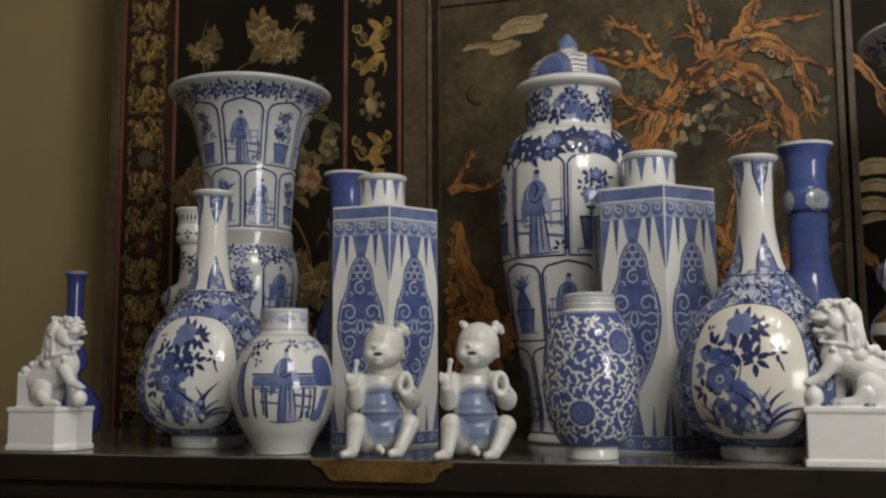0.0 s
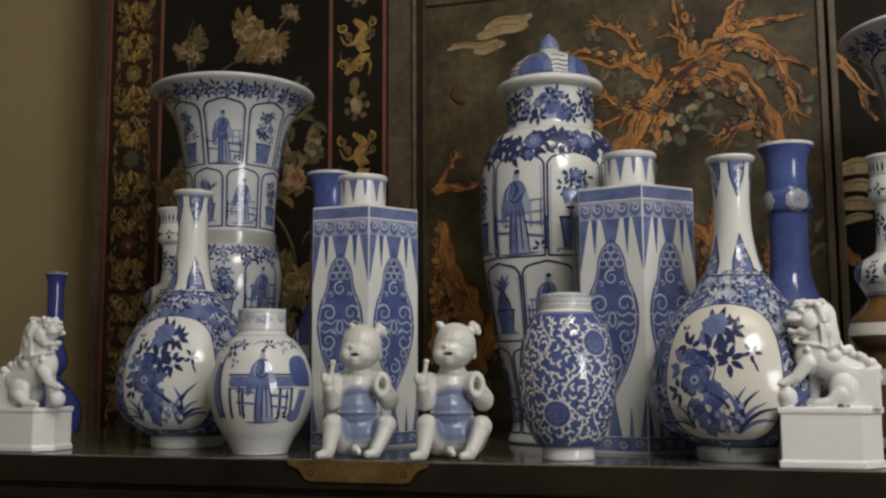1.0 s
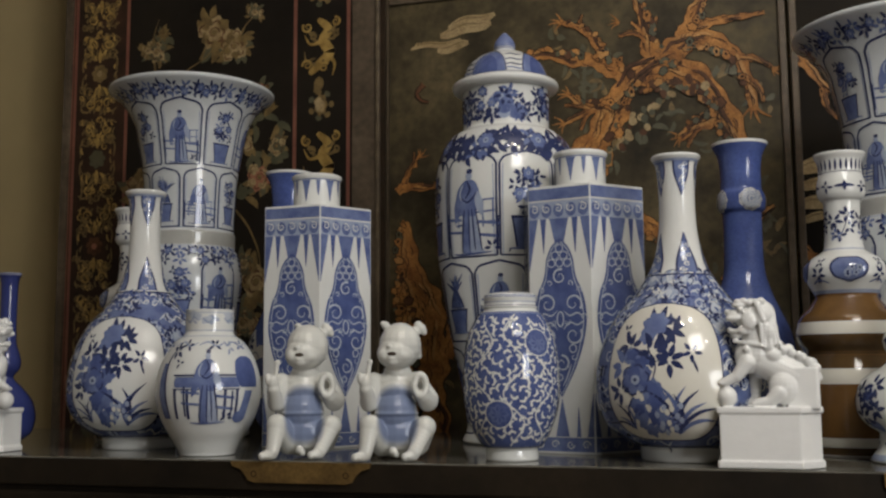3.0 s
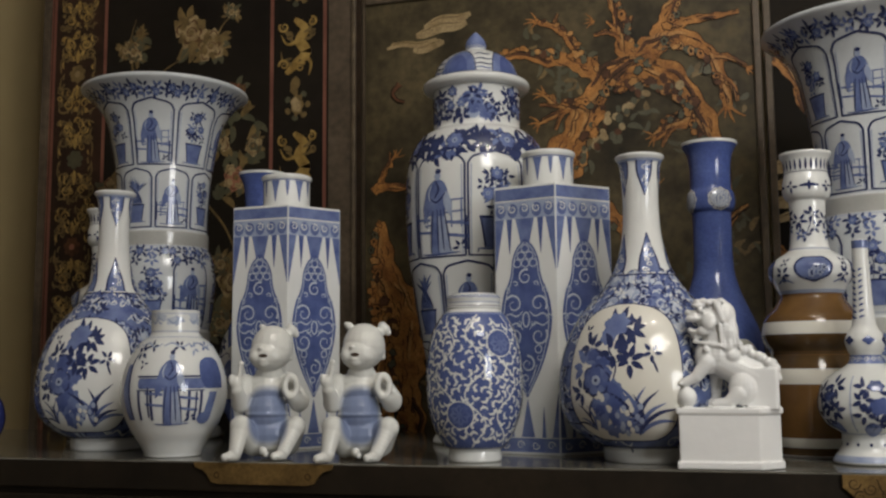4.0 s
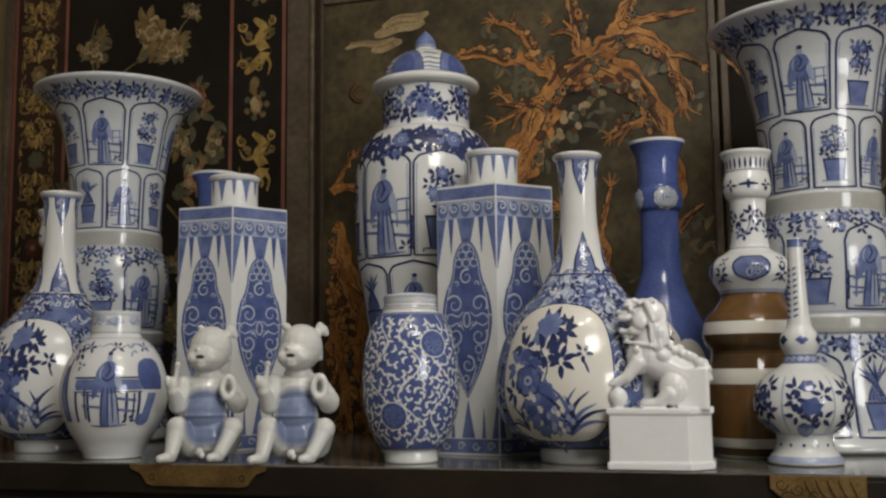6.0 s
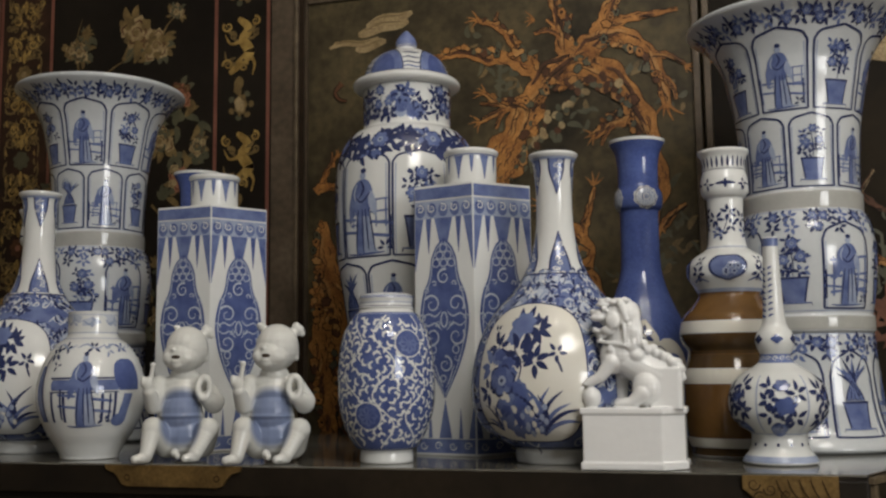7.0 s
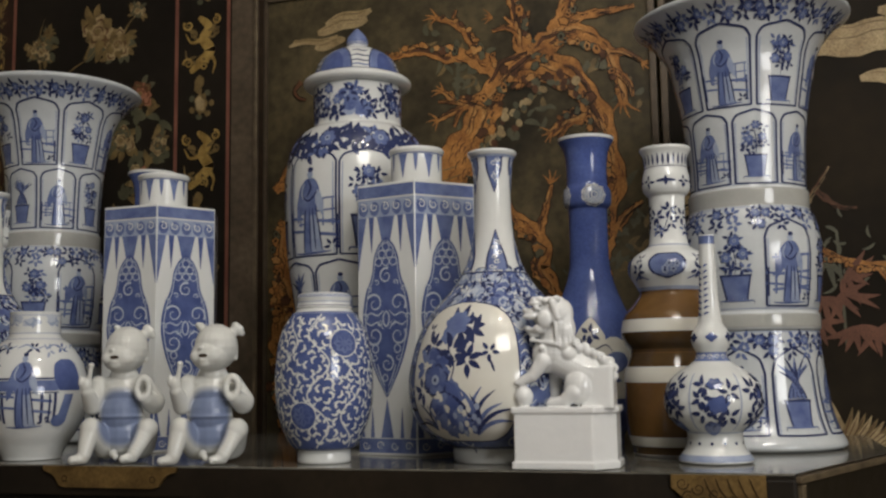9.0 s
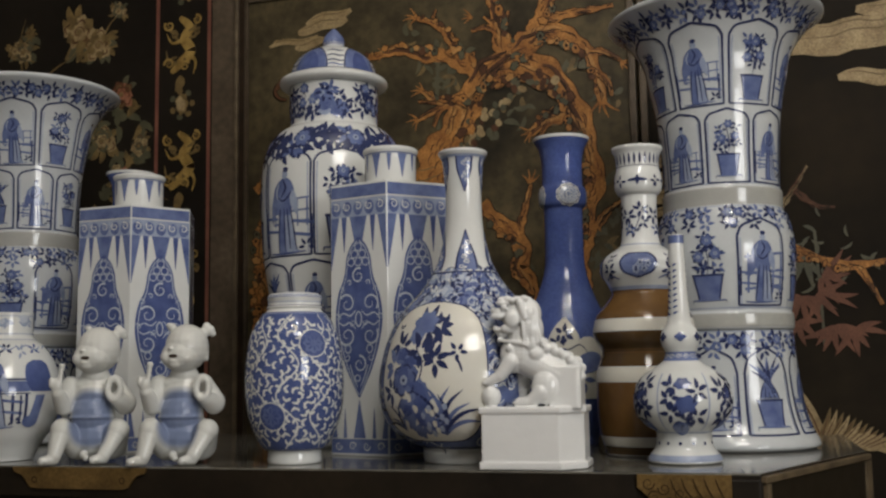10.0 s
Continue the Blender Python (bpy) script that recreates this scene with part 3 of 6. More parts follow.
ps = Paint(0.0006, 0.0004, 0.02)
wall = flat_at((0, SCREEN, 0), (1, 0, 0), (0, 0, 1))
for x in (-0.892, -0.780, -0.436, -0.334):
    ps.fill(wall, RED_LINE, [(0.06, x - 0.0035, x + 0.0035), (2.14, x - 0.0035, x + 0.0035)], 1, 0.3)
ps.fill(wall, RED_LINE, [(0.06, -0.900, -0.897), (2.14, -0.900, -0.897)], 1, 0.3)

ps.done(screen, "border_line", "faded red border lines")
ps.fill(wall, BORDER, [(0.06, -0.887, -0.785), (2.14, -0.887, -0.785)], 0, 0.3)
ps.done(screen, "border_ground", "dark red-brown border ground")

# the flowered border on the outer side: medallions in scrolled cartouches
for k in range(8):
    zc = 0.572 + 0.1655 * k
    xc = -0.839
    blossom(ps, wall, xc, zc, 0.017, 2, 7, (TAN, CORAL, SAGE)[k % 3], (GOLD_DULL, RUST, SAGE)[k % 3])
    ps.disc(wall, (GOLD_DULL, RUST, SAGE)[k % 3], xc, zc, 0.013, 0.016, 2, 0, 0.12, 8)
    for s in (-1, 1):
        for q in (-1, 1):
            ps.stroke(wall, GOLD_DULL, [(xc + s * 0.036, zc + q * 0.004), (xc + s * 0.037, zc + q * 0.026), (xc + s * 0.028, zc + q * 0.040)], 0.004, 2)
            spiral(ps, wall, GOLD_DULL, xc + s * 0.026, zc + q * 0.036, 0.011, s * q, 0.0045, 3)
            spiral(ps, wall, GOLD, xc + s * 0.018, zc + q * 0.058, 0.010, -s * q, 0.0042, 3)
            ps.leaf(wall, GOLD, xc + s * 0.006, zc + q * 0.026, q * math.pi / 2 - s * 0.5 * q, 0.028, 0.007, 2)
            ps.leaf(wall, GOLD_DULL, xc + s * 0.012, zc + q * 0.045, q * math.pi / 2 - s * 0.9 * q, 0.024, 0.007, 2)
            ps.stroke(wall, GOLD_DULL, [(xc + s * 0.010, zc + q * 0.066), (xc + s * 0.026, zc + q * 0.074), (xc + s * 0.040, zc + q * 0.068)], 0.004, 2)
        ps.leaf(wall, GOLD, xc, zc + s * 0.020, s * math.pi / 2, 0.030, 0.009, 3, 0)
    for q in range(22):
        spiral(ps, wall, GOLD_DULL if q % 3 else GOLD, xc + rnd.uniform(-0.040, 0.040), zc + rnd.choice((-1, 1)) * rnd.uniform(0.022, 0.082), rnd.uniform(0.005, 0.008), rnd.choice((-1, 1)), 0.0034, 2, rnd.random() * 6)
        ps.disc(wall, GOLD_DULL if q % 2 else GOLD, xc + rnd.uniform(-0.034, 0.034), zc + rnd.choice((-1, 1)) * rnd.uniform(0.028, 0.078), rnd.uniform(0.0025, 0.005), rnd.uniform(0.003, 0.007), 2, rnd.random() * 3)
    for s in (-1, 1):
        for row in range(9):
            for dx in (0.008, 0.019, 0.031):
                ps.leaf(wall, GOLD_DULL if (row + int(dx * 1000)) % 3 else GOLD, xc + s * (dx + rnd.uniform(-0.002, 0.002)), zc + (row - 4.5) * 0.0175 + rnd.uniform(-0.004, 0.004), math.pi / 2 + rnd.uniform(-0.5, 0.5), rnd.uniform(0.010, 0.018), 0.0042, 3) if abs(row - 4) > 1 or dx > 0.02 else None
    ps.done(left, "gilt_cartouche", "dull gilt scrolls round a flower medallion")

# the gilt border on the inner side: coiling scrolls and single flowers in turn
for k in range(8):
    zc, xc = 0.635 + 0.2085 * k, -0.386
    ps.disc(wall, GOLD_DULL, xc, zc, 0.012, 0.020, 2, 0, 0.14, 7)
    ps.disc(wall, TAN, xc - 0.002, zc, 0.009, 0.014, 3, 0.3, 0.12, 5)
    for q in range(7):
        a = q * 0.9
        ps.disc(wall, SAGE if q % 2 else GOLD_DULL, xc + 0.020 * math.cos(a), zc + 0.024 * math.sin(a), 0.005, 0.006, 2, a)
    z2 = zc + 0.104
    ps.stroke(wall, GOLD, [(xc - 0.022, z2 - 0.046), (xc - 0.004, z2 - 0.030), (xc + 0.016, z2 - 0.010), (xc + 0.004, z2 + 0.014), (xc + 0.014, z2 + 0.034), (xc - 0.006, z2 + 0.054)], 0.020, 2, "both", 0.006)
    ps.stroke(wall, GOLD, [(xc + 0.012, z2 - 0.012), (xc + 0.026, z2 - 0.030), (xc + 0.022, z2 - 0.052)], 0.009, 3, "end", 0.005)
    ps.stroke(wall, GOLD, [(xc + 0.002, z2 + 0.012), (xc - 0.020, z2 + 0.008), (xc - 0.032, z2 + 0.026)], 0.008, 3, "end", 0.005)
    ps.stroke(wall, GOLD_DULL, [(xc - 0.010, z2 - 0.030), (xc - 0.028, z2 - 0.022), (xc - 0.032, z2 - 0.004)], 0.007, 3, "end", 0.005)
    for s, dx, dz, r in ((1, -0.026, 0.040, 0.010), (-1, 0.028, 0.046, 0.009), (1, 0.030, 0.024, 0.007), (-1, -0.026, -0.030, 0.010), (1, 0.006, -0.036, 0.009), (-1, -0.016, 0.022, 0.008)):
        ps.stroke(wall, GOLD_DULL, [(xc + dx * 0.4, z2 + dz * 0.6), (xc + dx * 0.8, z2 + dz * 0.7), (xc + dx, z2 + dz)], 0.006, 2, "both", 0.005)
        spiral(ps, wall, GOLD if r > 0.008 else GOLD_DULL, xc + dx, z2 + dz, r, s, 0.0052, 4, rnd.random() * 6)
    ps.leaf(wall, GOLD_DULL, xc - 0.004, z2 - 0.052, -1.9, 0.030, 0.018, 2)
    ps.done(left, "gilt_scroll", "bright coiling gilt scroll with a flower")

# peonies and foliage of the outer leaf
def peony(x, z, r, mats):
    r *= 1.12
    for i in range(11):
        a = rnd.random() * 6.3
        ps.leaf(wall, SAGE if i % 3 == 0 else GOLD_DULL, x + r * 0.6 * math.cos(a), z + r * 0.6 * math.sin(a), a, r * rnd.uniform(0.6, 1.0), r * 0.4, 1)
    for i in range(9):
        a = i * 0.7 + rnd.uniform(-0.2, 0.2)
        d = r * rnd.uniform(0.35, 0.75)
        ps.disc(wall, mats[i % len(mats)], x + d * math.cos(a), z + d * math.sin(a), r * rnd.uniform(0.3, 0.45), r * rnd.uniform(0.28, 0.4), 2 + (i % 2), a, 0.12, 5)
        ps.stroke(wall, GOLD_DULL if i % 2 else RUST, [(x + d * 1.1 * math.cos(a - 0.4), z + d * 1.1 * math.sin(a - 0.4)), (x + d * 1.35 * math.cos(a), z + d * 1.35 * math.sin(a)), (x + d * 1.1 * math.cos(a + 0.4), z + d * 1.1 * math.sin(a + 0.4))], r * 0.09, 4)
    ps.disc(wall, mats[0], x, z, r * 0.4, None, 5, 0, 0.15, 6)
    spiral(ps, wall, RUST, x, z, r * 0.3, 1, r * 0.07, 6)
    ps.disc(wall, GOLD_DULL, x, z, r * 0.16, None, 7)
    ps.done(left, "carved_flower", "tan and coral carved flower")


for x, z, r, mats in ((-0.598, 1.621, 0.034, (TAN, GOLD_DULL)), (-0.556, 1.592, 0.026, (TAN, GOLD_DULL)), (-0.516, 1.652, 0.014, (TAN, SAGE)),
                      (-0.717, 1.595, 0.020, (TAN, SAGE)), (-0.735, 1.60, 0.015, (TAN, GOLD_DULL)), (-0.705, 1.630, 0.010, (GOLD_DULL,)),
                      (-0.735, 1.342, 0.035, (TAN, GOLD_DULL)), (-0.507, 1.497, 0.024, (CORAL, RUST)), (-0.502, 1.345, 0.024, (CORAL, TAN)),
                      (-0.545, 1.415, 0.026, (TAN, SAGE)), (-0.470, 1.40, 0.018, (SAGE, TAN)), (-0.506, 1.158, 0.036, (TAN, GOLD_DULL)), (-0.530, 1.19, 0.02, (TAN, SAGE)),
                      (-0.53, 1.085, 0.024, (TAN, SAGE)), (-0.70, 1.1, 0.03, (TAN, CORAL)), (-0.66, 1.46, 0.03, (TAN, SAGE)), (-0.62, 0.98, 0.03, (CORAL, TAN))):
    peony(x, z, r, mats)
for x, z in ((-0.495, 1.455), (-0.515, 1.44), (-0.555, 1.44), (-0.52, 1.385), (-0.48, 1.37), (-0.53, 1.31), (-0.47, 1.44), (-0.72, 1.37), (-0.70, 1.62), (-0.575, 1.15), (-0.48, 1.12), (-0.55, 1.06)):
    for i in range(4):
        ps.leaf(wall, (SAGE, GOLD_DULL, SAGE)[i % 3], x, z, rnd.random() * 6.3, rnd.uniform(0.02, 0.034), 0.012, 1 + i % 2)
for pts in ([(-0.70, 1.50), (-0.66, 1.55), (-0.61, 1.58), (-0.60, 1.61)], [(-0.72, 1.56), (-0.725, 1.62), (-0.715, 1.66)], [(-0.55, 1.60), (-0.535, 1.63), (-0.51, 1.652)],
            [(-0.49, 1.33), (-0.45, 1.315), (-0.41, 1.30)], [(-0.56, 1.30), (-0.52, 1.25), (-0.50, 1.18), (-0.53, 1.07)], [(-0.45, 1.22), (-0.475, 1.245), (-0.49, 1.22)]):
    ps.stroke(wall, GOLD_DULL, pts, 0.005, 1, "end", 0.01)
ps.done(left, "carved_foliage", "grey-green carved leaves and stems", "stuff")

# the old tree of the middle leaf
def bough(pts, width, mat=ORANGE, layer=2, knots=True, taper="end"):
    """A carved bough: dark cut outline, ribbed light and dark bark, ringed knots along its lower edge."""
    line = smooth_line(pts, 0.006)
    t = np.linspace(0, 1, len(line))
    half = 1.02 * width / 2 * {"end": 1 - 0.70 * t, "none": np.ones_like(t), "both": np.clip(np.sin(np.pi * (0.06 + 0.80 * t)), 0.15, 1)}[taper] * (1 + 0.20 * np.sin(t * 23 + width * 900) + 0.12 * np.sin(t * 57))
    ps.ribbon(wall, BARK_DARK, line, half + 0.0015, layer - 1)
    ps.ribbon(wall, mat, line, half, layer)
    m = np.gradient(line, axis=0)
    m /= np.linalg.norm(m, axis=1)[:, None] + 1e-9
    side = np.stack([-m[:, 1], m[:, 0]], 1)
    if not knots:
        return
    light = BARK_LIGHT if mat is ORANGE else mat
    n = len(line)
    for q in range(max(1, int(width / 0.007))):                    # ribs that run with the bough
        a = rnd.randrange(0, max(1, n - 6))
        b = min(n, a + rnd.randrange(5, 16))
        if b - a < 4:
            continue
        off = rnd.uniform(-0.65, 0.75)
        sway = off + 0.12 * np.sin(np.linspace(0, 5, b - a) + q)
        rib = line[a:b] + side[a:b] * (half[a:b] * sway)[:, None]
        w = np.sin(np.linspace(0.1, math.pi - 0.1, b - a)) ** 0.6
        ps.ribbon(wall, light if q % 3 else RUST, rib, w * min(0.0042, width * 0.10), layer + 1)
        ps.ribbon(wall, BARK_DARK, rib - side[a:b] * 0.0028, w * 0.0009, layer + 2)
    for i in range(1, n - 1):
        for _ in range(1 + int(half[i] / 0.016)):
            if rnd.random() < 0.45:
                q = line[i] + side[i] * half[i] * rnd.uniform(-0.9, 0.6)
                r = rnd.uniform(0.0022, 0.0044) * min(1.3, half[i] / 0.010 + 0.3)
                ps.stroke(wall, RUST if rnd.random() < 0.6 else BARK_DARK, [q - m[i] * r * 1.8, q + side[i] * r * 0.5, q + m[i] * r * 1.8], 0.0018, layer + 2)
    if half.max() > 0.011:
        for i in range(0, n):                                      # lumps and a few ringed knots on the lower edge
            if rnd.random() < 0.35:
                continue
            q = line[i] - side[i] * half[i] * rnd.uniform(0.55, 1.10)
            r = rnd.uniform(0.003, 0.0085) * min(1.0, half[i] / 0.014 + 0.25)
            e, a = rnd.uniform(0.5, 0.9), rnd.random() * 3
            ps.disc(wall, BARK_DARK, q[0], q[1], r * 1.22, r * (e + 0.22), layer + 2, a, 0.1, 5)
            ps.disc(wall, rnd.choice((ORANGE, ORANGE, RUST, light, SAGE)), q[0], q[1], r, r * e, layer + 3, a, 0.14, 5)
            if rnd.random() < 0.22:
                ps.disc(wall, BARK_DARK, q[0], q[1], r * 0.45, r * 0.32, layer + 4, a)


def twigs(x, z, aim, size, n=4, mat=ORANGE):
    for i in range(n):
        a = aim + (i / max(1, n - 1) - 0.5) * 1.7 + rnd.uniform(-0.15, 0.15)
        l = size * rnd.uniform(0.6, 1.0)
        ps.stroke(wall, mat, [(x, z), (x + l * 0.5 * math.cos(a - 0.15), z + l * 0.5 * math.sin(a - 0.15)), (x + l * math.cos(a), z + l * math.sin(a))], size * 0.17, 3, "end", 0.006)


# trunk and its fork
bough([(0.045, 1.262), (0.066, 1.303), (0.089, 1.347), (0.116, 1.396), (0.134, 1.431), (0.157, 1.467), (0.191, 1.489), (0.222, 1.503)], 0.078)
bough([(0.172, 1.470), (0.214, 1.477), (0.250, 1.466), (0.276, 1.446), (0.295, 1.417), (0.309, 1.386), (0.320, 1.350), (0.330, 1.311), (0.333, 1.275), (0.322, 1.239), (0.320, 1.197)], 0.052)
bough([(0.200, 1.492), (0.233, 1.514), (0.261, 1.525), (0.292, 1.519), (0.318, 1.499), (0.332, 1.470), (0.341, 1.444), (0.347, 1.407)], 0.040)
bough([(0.336, 1.458), (0.356, 1.438), (0.362, 1.415)], 0.014)
bough([(0.328, 1.490), (0.352, 1.486), (0.378, 1.470)], 0.014)
bough([(0.196, 1.492), (0.188, 1.532), (0.183, 1.562), (0.173, 1.600), (0.166, 1.635)], 0.032)
bough([(0.186, 1.534), (0.164, 1.547), (0.140, 1.543)], 0.013)
bough([(0.178, 1.549), (0.161, 1.565)], 0.010)
bough([(0.192, 1.540), (0.202, 1.570)], 0.010)
bough([(0.240, 1.515), (0.252, 1.549), (0.265, 1.576), (0.281, 1.605), (0.29, 1.64)], 0.032)
bough([(0.256, 1.545), (0.293, 1.553), (0.329, 1.556), (0.369, 1.560)], 0.018)
bough([(0.152, 1.470), (0.121, 1.495), (0.088, 1.508), (0.054, 1.512), (0.015, 1.525), (-0.015, 1.519), (-0.040, 1.517)], 0.032)
bough([(0.116, 1.498), (0.107, 1.528), (0.093, 1.549), (0.077, 1.563), (0.045, 1.576)], 0.020)
bough([(0.086, 1.554), (0.077, 1.574), (0.081, 1.586)], 0.009)
bough([(0.137, 1.417), (0.105, 1.427), (0.079, 1.433), (0.054, 1.452)], 0.024)
bough([(0.100, 1.425), (0.072, 1.415), (0.046, 1.402)], 0.016)
bough([(0.080, 1.432), (0.048, 1.434)], 0.011)
bough([(0.086, 1.420), (0.074, 1.390)], 0.010)
bough([(0.303, 1.407), (0.275, 1.391), (0.252, 1.381), (0.232, 1.365)], 0.034)
bough([(0.284, 1.395), (0.252, 1.399)], 0.014)
bough([(0.262, 1.386), (0.250, 1.366), (0.244, 1.350)], 0.012)
# lower boughs
bough([(0.150, 1.258), (0.180, 1.226), (0.207, 1.204), (0.219, 1.180), (0.210, 1.154), (0.228, 1.126), (0.233, 1.078), (0.225, 1.02)], 0.024, ORANGE, 2, True, "none")
bough([(0.209, 1.207), (0.219, 1.242), (0.231, 1.284)], 0.015)
bough([(0.322, 1.214), (0.308, 1.180), (0.306, 1.128), (0.318, 1.075), (0.311, 1.007)], 0.026, ORANGE, 2, True, "none")
bough([(0.330, 1.21), (0.350, 1.235), (0.371, 1.250)], 0.016)
# the old stump at the edge of the leaf
bough([(-0.228, 1.252), (-0.226, 1.20), (-0.205, 1.130), (-0.186, 1.075), (-0.188, 1.00), (-0.180, 0.94), (-0.168, 0.884)], 0.062, ORANGE, 2, True, "both")
bough([(-0.240, 1.178), (-0.232, 1.130), (-0.226, 1.05), (-0.222, 0.96), (-0.215, 0.884)], 0.046, ORANGE, 2, True, "both")
bough([(-0.243, 1.304), (-0.229, 1.312), (-0.185, 1.310), (-0.150, 1.322)], 0.018)
bough([(-0.232, 1.312), (-0.222, 1.340), (-0.203, 1.366)], 0.012)
bough([(-0.212, 1.345), (-0.213, 1.372)], 0.008)
bough([(-0.195, 1.49), (-0.208, 1.475), (-0.200, 1.462), (-0.186, 1.458)], 0.009, RUST)
bough([(-0.155, 1.02), (-0.135, 1.09), (-0.11, 1.13), (-0.09, 1.2)], 0.03)
bough([(-0.10, 1.16), (-0.07, 1.25), (-0.065, 1.35), (-0.08, 1.42)], 0.026)
for x, z, a, s in ((0.348, 1.41, -1.5, 0.035), (0.056, 1.450, 2.7, 0.024), (0.048, 1.403, 3.5, 0.022), (0.047, 1.575, 3.0, 0.024),
                   (0.141, 1.565, 3.0, 0.022), (0.378, 1.468, -0.6, 0.022), (0.234, 1.366, 3.6, 0.024), (-0.204, 1.363, 1.0, 0.02), (0.228, 1.287, 1.4, 0.026), (0.15, 1.254, 2.6, 0.03),
                   (-0.01, 1.520, 3.1, 0.020)):
    twigs(x, z, a, s)
ps.done(middle, "carved_tree", "gnarled orange-brown carved tree")
for x, z in ((0.145, 1.385), (0.165, 1.405), (0.185, 1.42), (0.205, 1.438), (0.222, 1.45), (0.243, 1.452), (0.262, 1.44), (0.17, 1.375), (0.15, 1.36), (0.125, 1.348)):
    for i in range(5):
        ps.disc(wall, rnd.choice((SAGE, SAGE, RUST, TAN)), x + rnd.uniform(-0.013, 0.013), z + rnd.uniform(-0.013, 0.013), rnd.uniform(0.004, 0.008), rnd.uniform(0.004, 0.007), 3 + i % 3, rnd.random() * 3)
for x, z, n in ((0.10, 1.47, 10), (0.075, 1.515, 8), (0.20, 1.395, 10), (0.11, 1.34, 8), (0.30, 1.47, 9), (0.30, 1.36, 8), (0.34, 1.16, 10), (0.355, 1.20, 10), (0.12, 1.53, 6), (0.05, 1.55, 6),
                (0.25, 1.16, 7), (0.33, 1.30, 7), (-0.19, 1.0, 7), (-0.14, 1.2, 8), (0.36, 1.43, 6)):
    for i in range(n):
        ps.leaf(wall, SAGE if i % 4 else GOLD_DULL, x + rnd.uniform(-0.03, 0.03), z + rnd.uniform(-0.025, 0.025), rnd.random() * 6.3, rnd.uniform(0.012, 0.028), rnd.uniform(0.005, 0.010), 1)
for dx in (0.0, 0.019):
    ps.stroke(wall, SAGE, [(0.083 + dx, 1.50), (0.080 + dx, 1.44), (0.082 + dx, 1.385)], 0.006, 1, "none", 0.01)

ps.done(middle, "carved_foliage", "grey-green carved foliage and lichen", "stuff")

# clouds: stacked tan bands with curled ends
def cloud(rows, leaf, mat=TAN):
    for x0, x1, z, h, tilt in rows:
        n = 9
        xs = np.linspace(x0, x1, n)
        mid = np.stack([xs, z + tilt * (xs - x0) + 0.003 * np.sin(xs * 90)], 1)
        ps.ribbon(wall, mat, mid, h / 2 * np.clip(np.sin(np.linspace(0.12, math.pi - 0.12, n)) ** 0.45, 0.2, 1), 2)
        ps.stroke(wall, GOLD_DULL, mid[1:-1] + np.array([0, h * 0.2]), 0.0022, 4, "both", 0.01)
    ps.done(leaf, "carved_cloud", "tan carved cloud in stacked bands")


cloud([(-0.218, -0.128, 1.556, 0.011, 0.06), (-0.170, -0.115, 1.549, 0.017, 0.10), (-0.165, -0.075, 1.575, 0.022, 0.16), (-0.150, -0.068, 1.588, 0.018, 0.18), (-0.21, -0.2, 1.56, 0.008, 0)], middle)
cloud([(0.62, 0.80, 1.462, 0.044, 0.10), (0.645, 0.80, 1.487, 0.022, 0.03), (0.690, 0.80, 1.414, 0.024, -0.08), (0.72, 0.82, 1.510, 0.026, 0.05)], right)
cloud([(0.407, 0.47, 1.305, 0.026, 0.08), (0.407, 0.48, 1.278, 0.02, 0.0), (0.407, 0.46, 1.252, 0.022, -0.1), (0.407, 0.455, 1.225, 0.014, 0.1)], right)
cloud([(0.30, 0.385, 1.625, 0.026, 0.05), (0.31, 0.37, 1.603, 0.016, 0.0)], middle)
cloud([(0.03, 0.09, 1.30, 0.022, 0.05), (0.035, 0.085, 1.32, 0.012, 0.0)], middle)
bough([(0.408, 1.49), (0.43, 1.465), (0.455, 1.43), (0.475, 1.42)], 0.018)
bough([(0.45, 1.43), (0.455, 1.40), (0.47, 1.38)], 0.012)
ps.done(right, "carved_bough", "orange carved bough")
bough([(0.408, 1.18), (0.43, 1.16), (0.445, 1.13)], 0.02)
ps.done(right, "carved_bough", "orange carved bough")

# bough, bamboo leaves and a spread fan of feathers on the inner leaf
bough([(0.50, 1.18), (0.56, 1.172), (0.608, 1.165), (0.642, 1.151), (0.687, 1.137), (0.738, 1.141), (0.80, 1.15)], 0.020)
bough([(0.70, 1.138), (0.715, 1.11), (0.73, 1.08)], 0.012)
ps.done(right, "carved_bough", "orange carved bough")
bough([(0.60, 1.225), (0.618, 1.25), (0.64, 1.285)], 0.010, TAN)
bough([(0.62, 1.25), (0.65, 1.225), (0.675, 1.222)], 0.010, RUST)
ps.done(right, "carved_bough", "forked tan and rust carved bough")
for x, z, n, a0, s, mat in ((0.664, 1.052, 7, -1.5, 0.052, LEAF_RED), (0.622, 1.095, 6, -1.7, 0.05, LEAF_RED), (0.645, 1.10, 6, -0.8, 0.055, LEAF_RED), (0.69, 1.045, 5, -0.9, 0.045, LEAF_RED), (0.652, 1.125, 6, -0.3, 0.05, LEAF_RED), (0.628, 1.15, 6, -2.2, 0.05, SAGE), (0.615, 1.06, 5, -1.4, 0.05, LEAF_RED)):
    for i in range(n):
        a = a0 + (i / (n - 1) - 0.5) * 2.5 + rnd.uniform(-0.12, 0.12)
        ps.leaf(wall, mat, x, z, a, s * rnd.uniform(0.7, 1.05), 0.0085, 2 + i % 2, rnd.uniform(-0.08, 0.08))
ps.stroke(wall, SAGE, [(0.645, 1.19), (0.648, 1.10), (0.65, 1.02)], 0.004, 1, "none", 0.01)
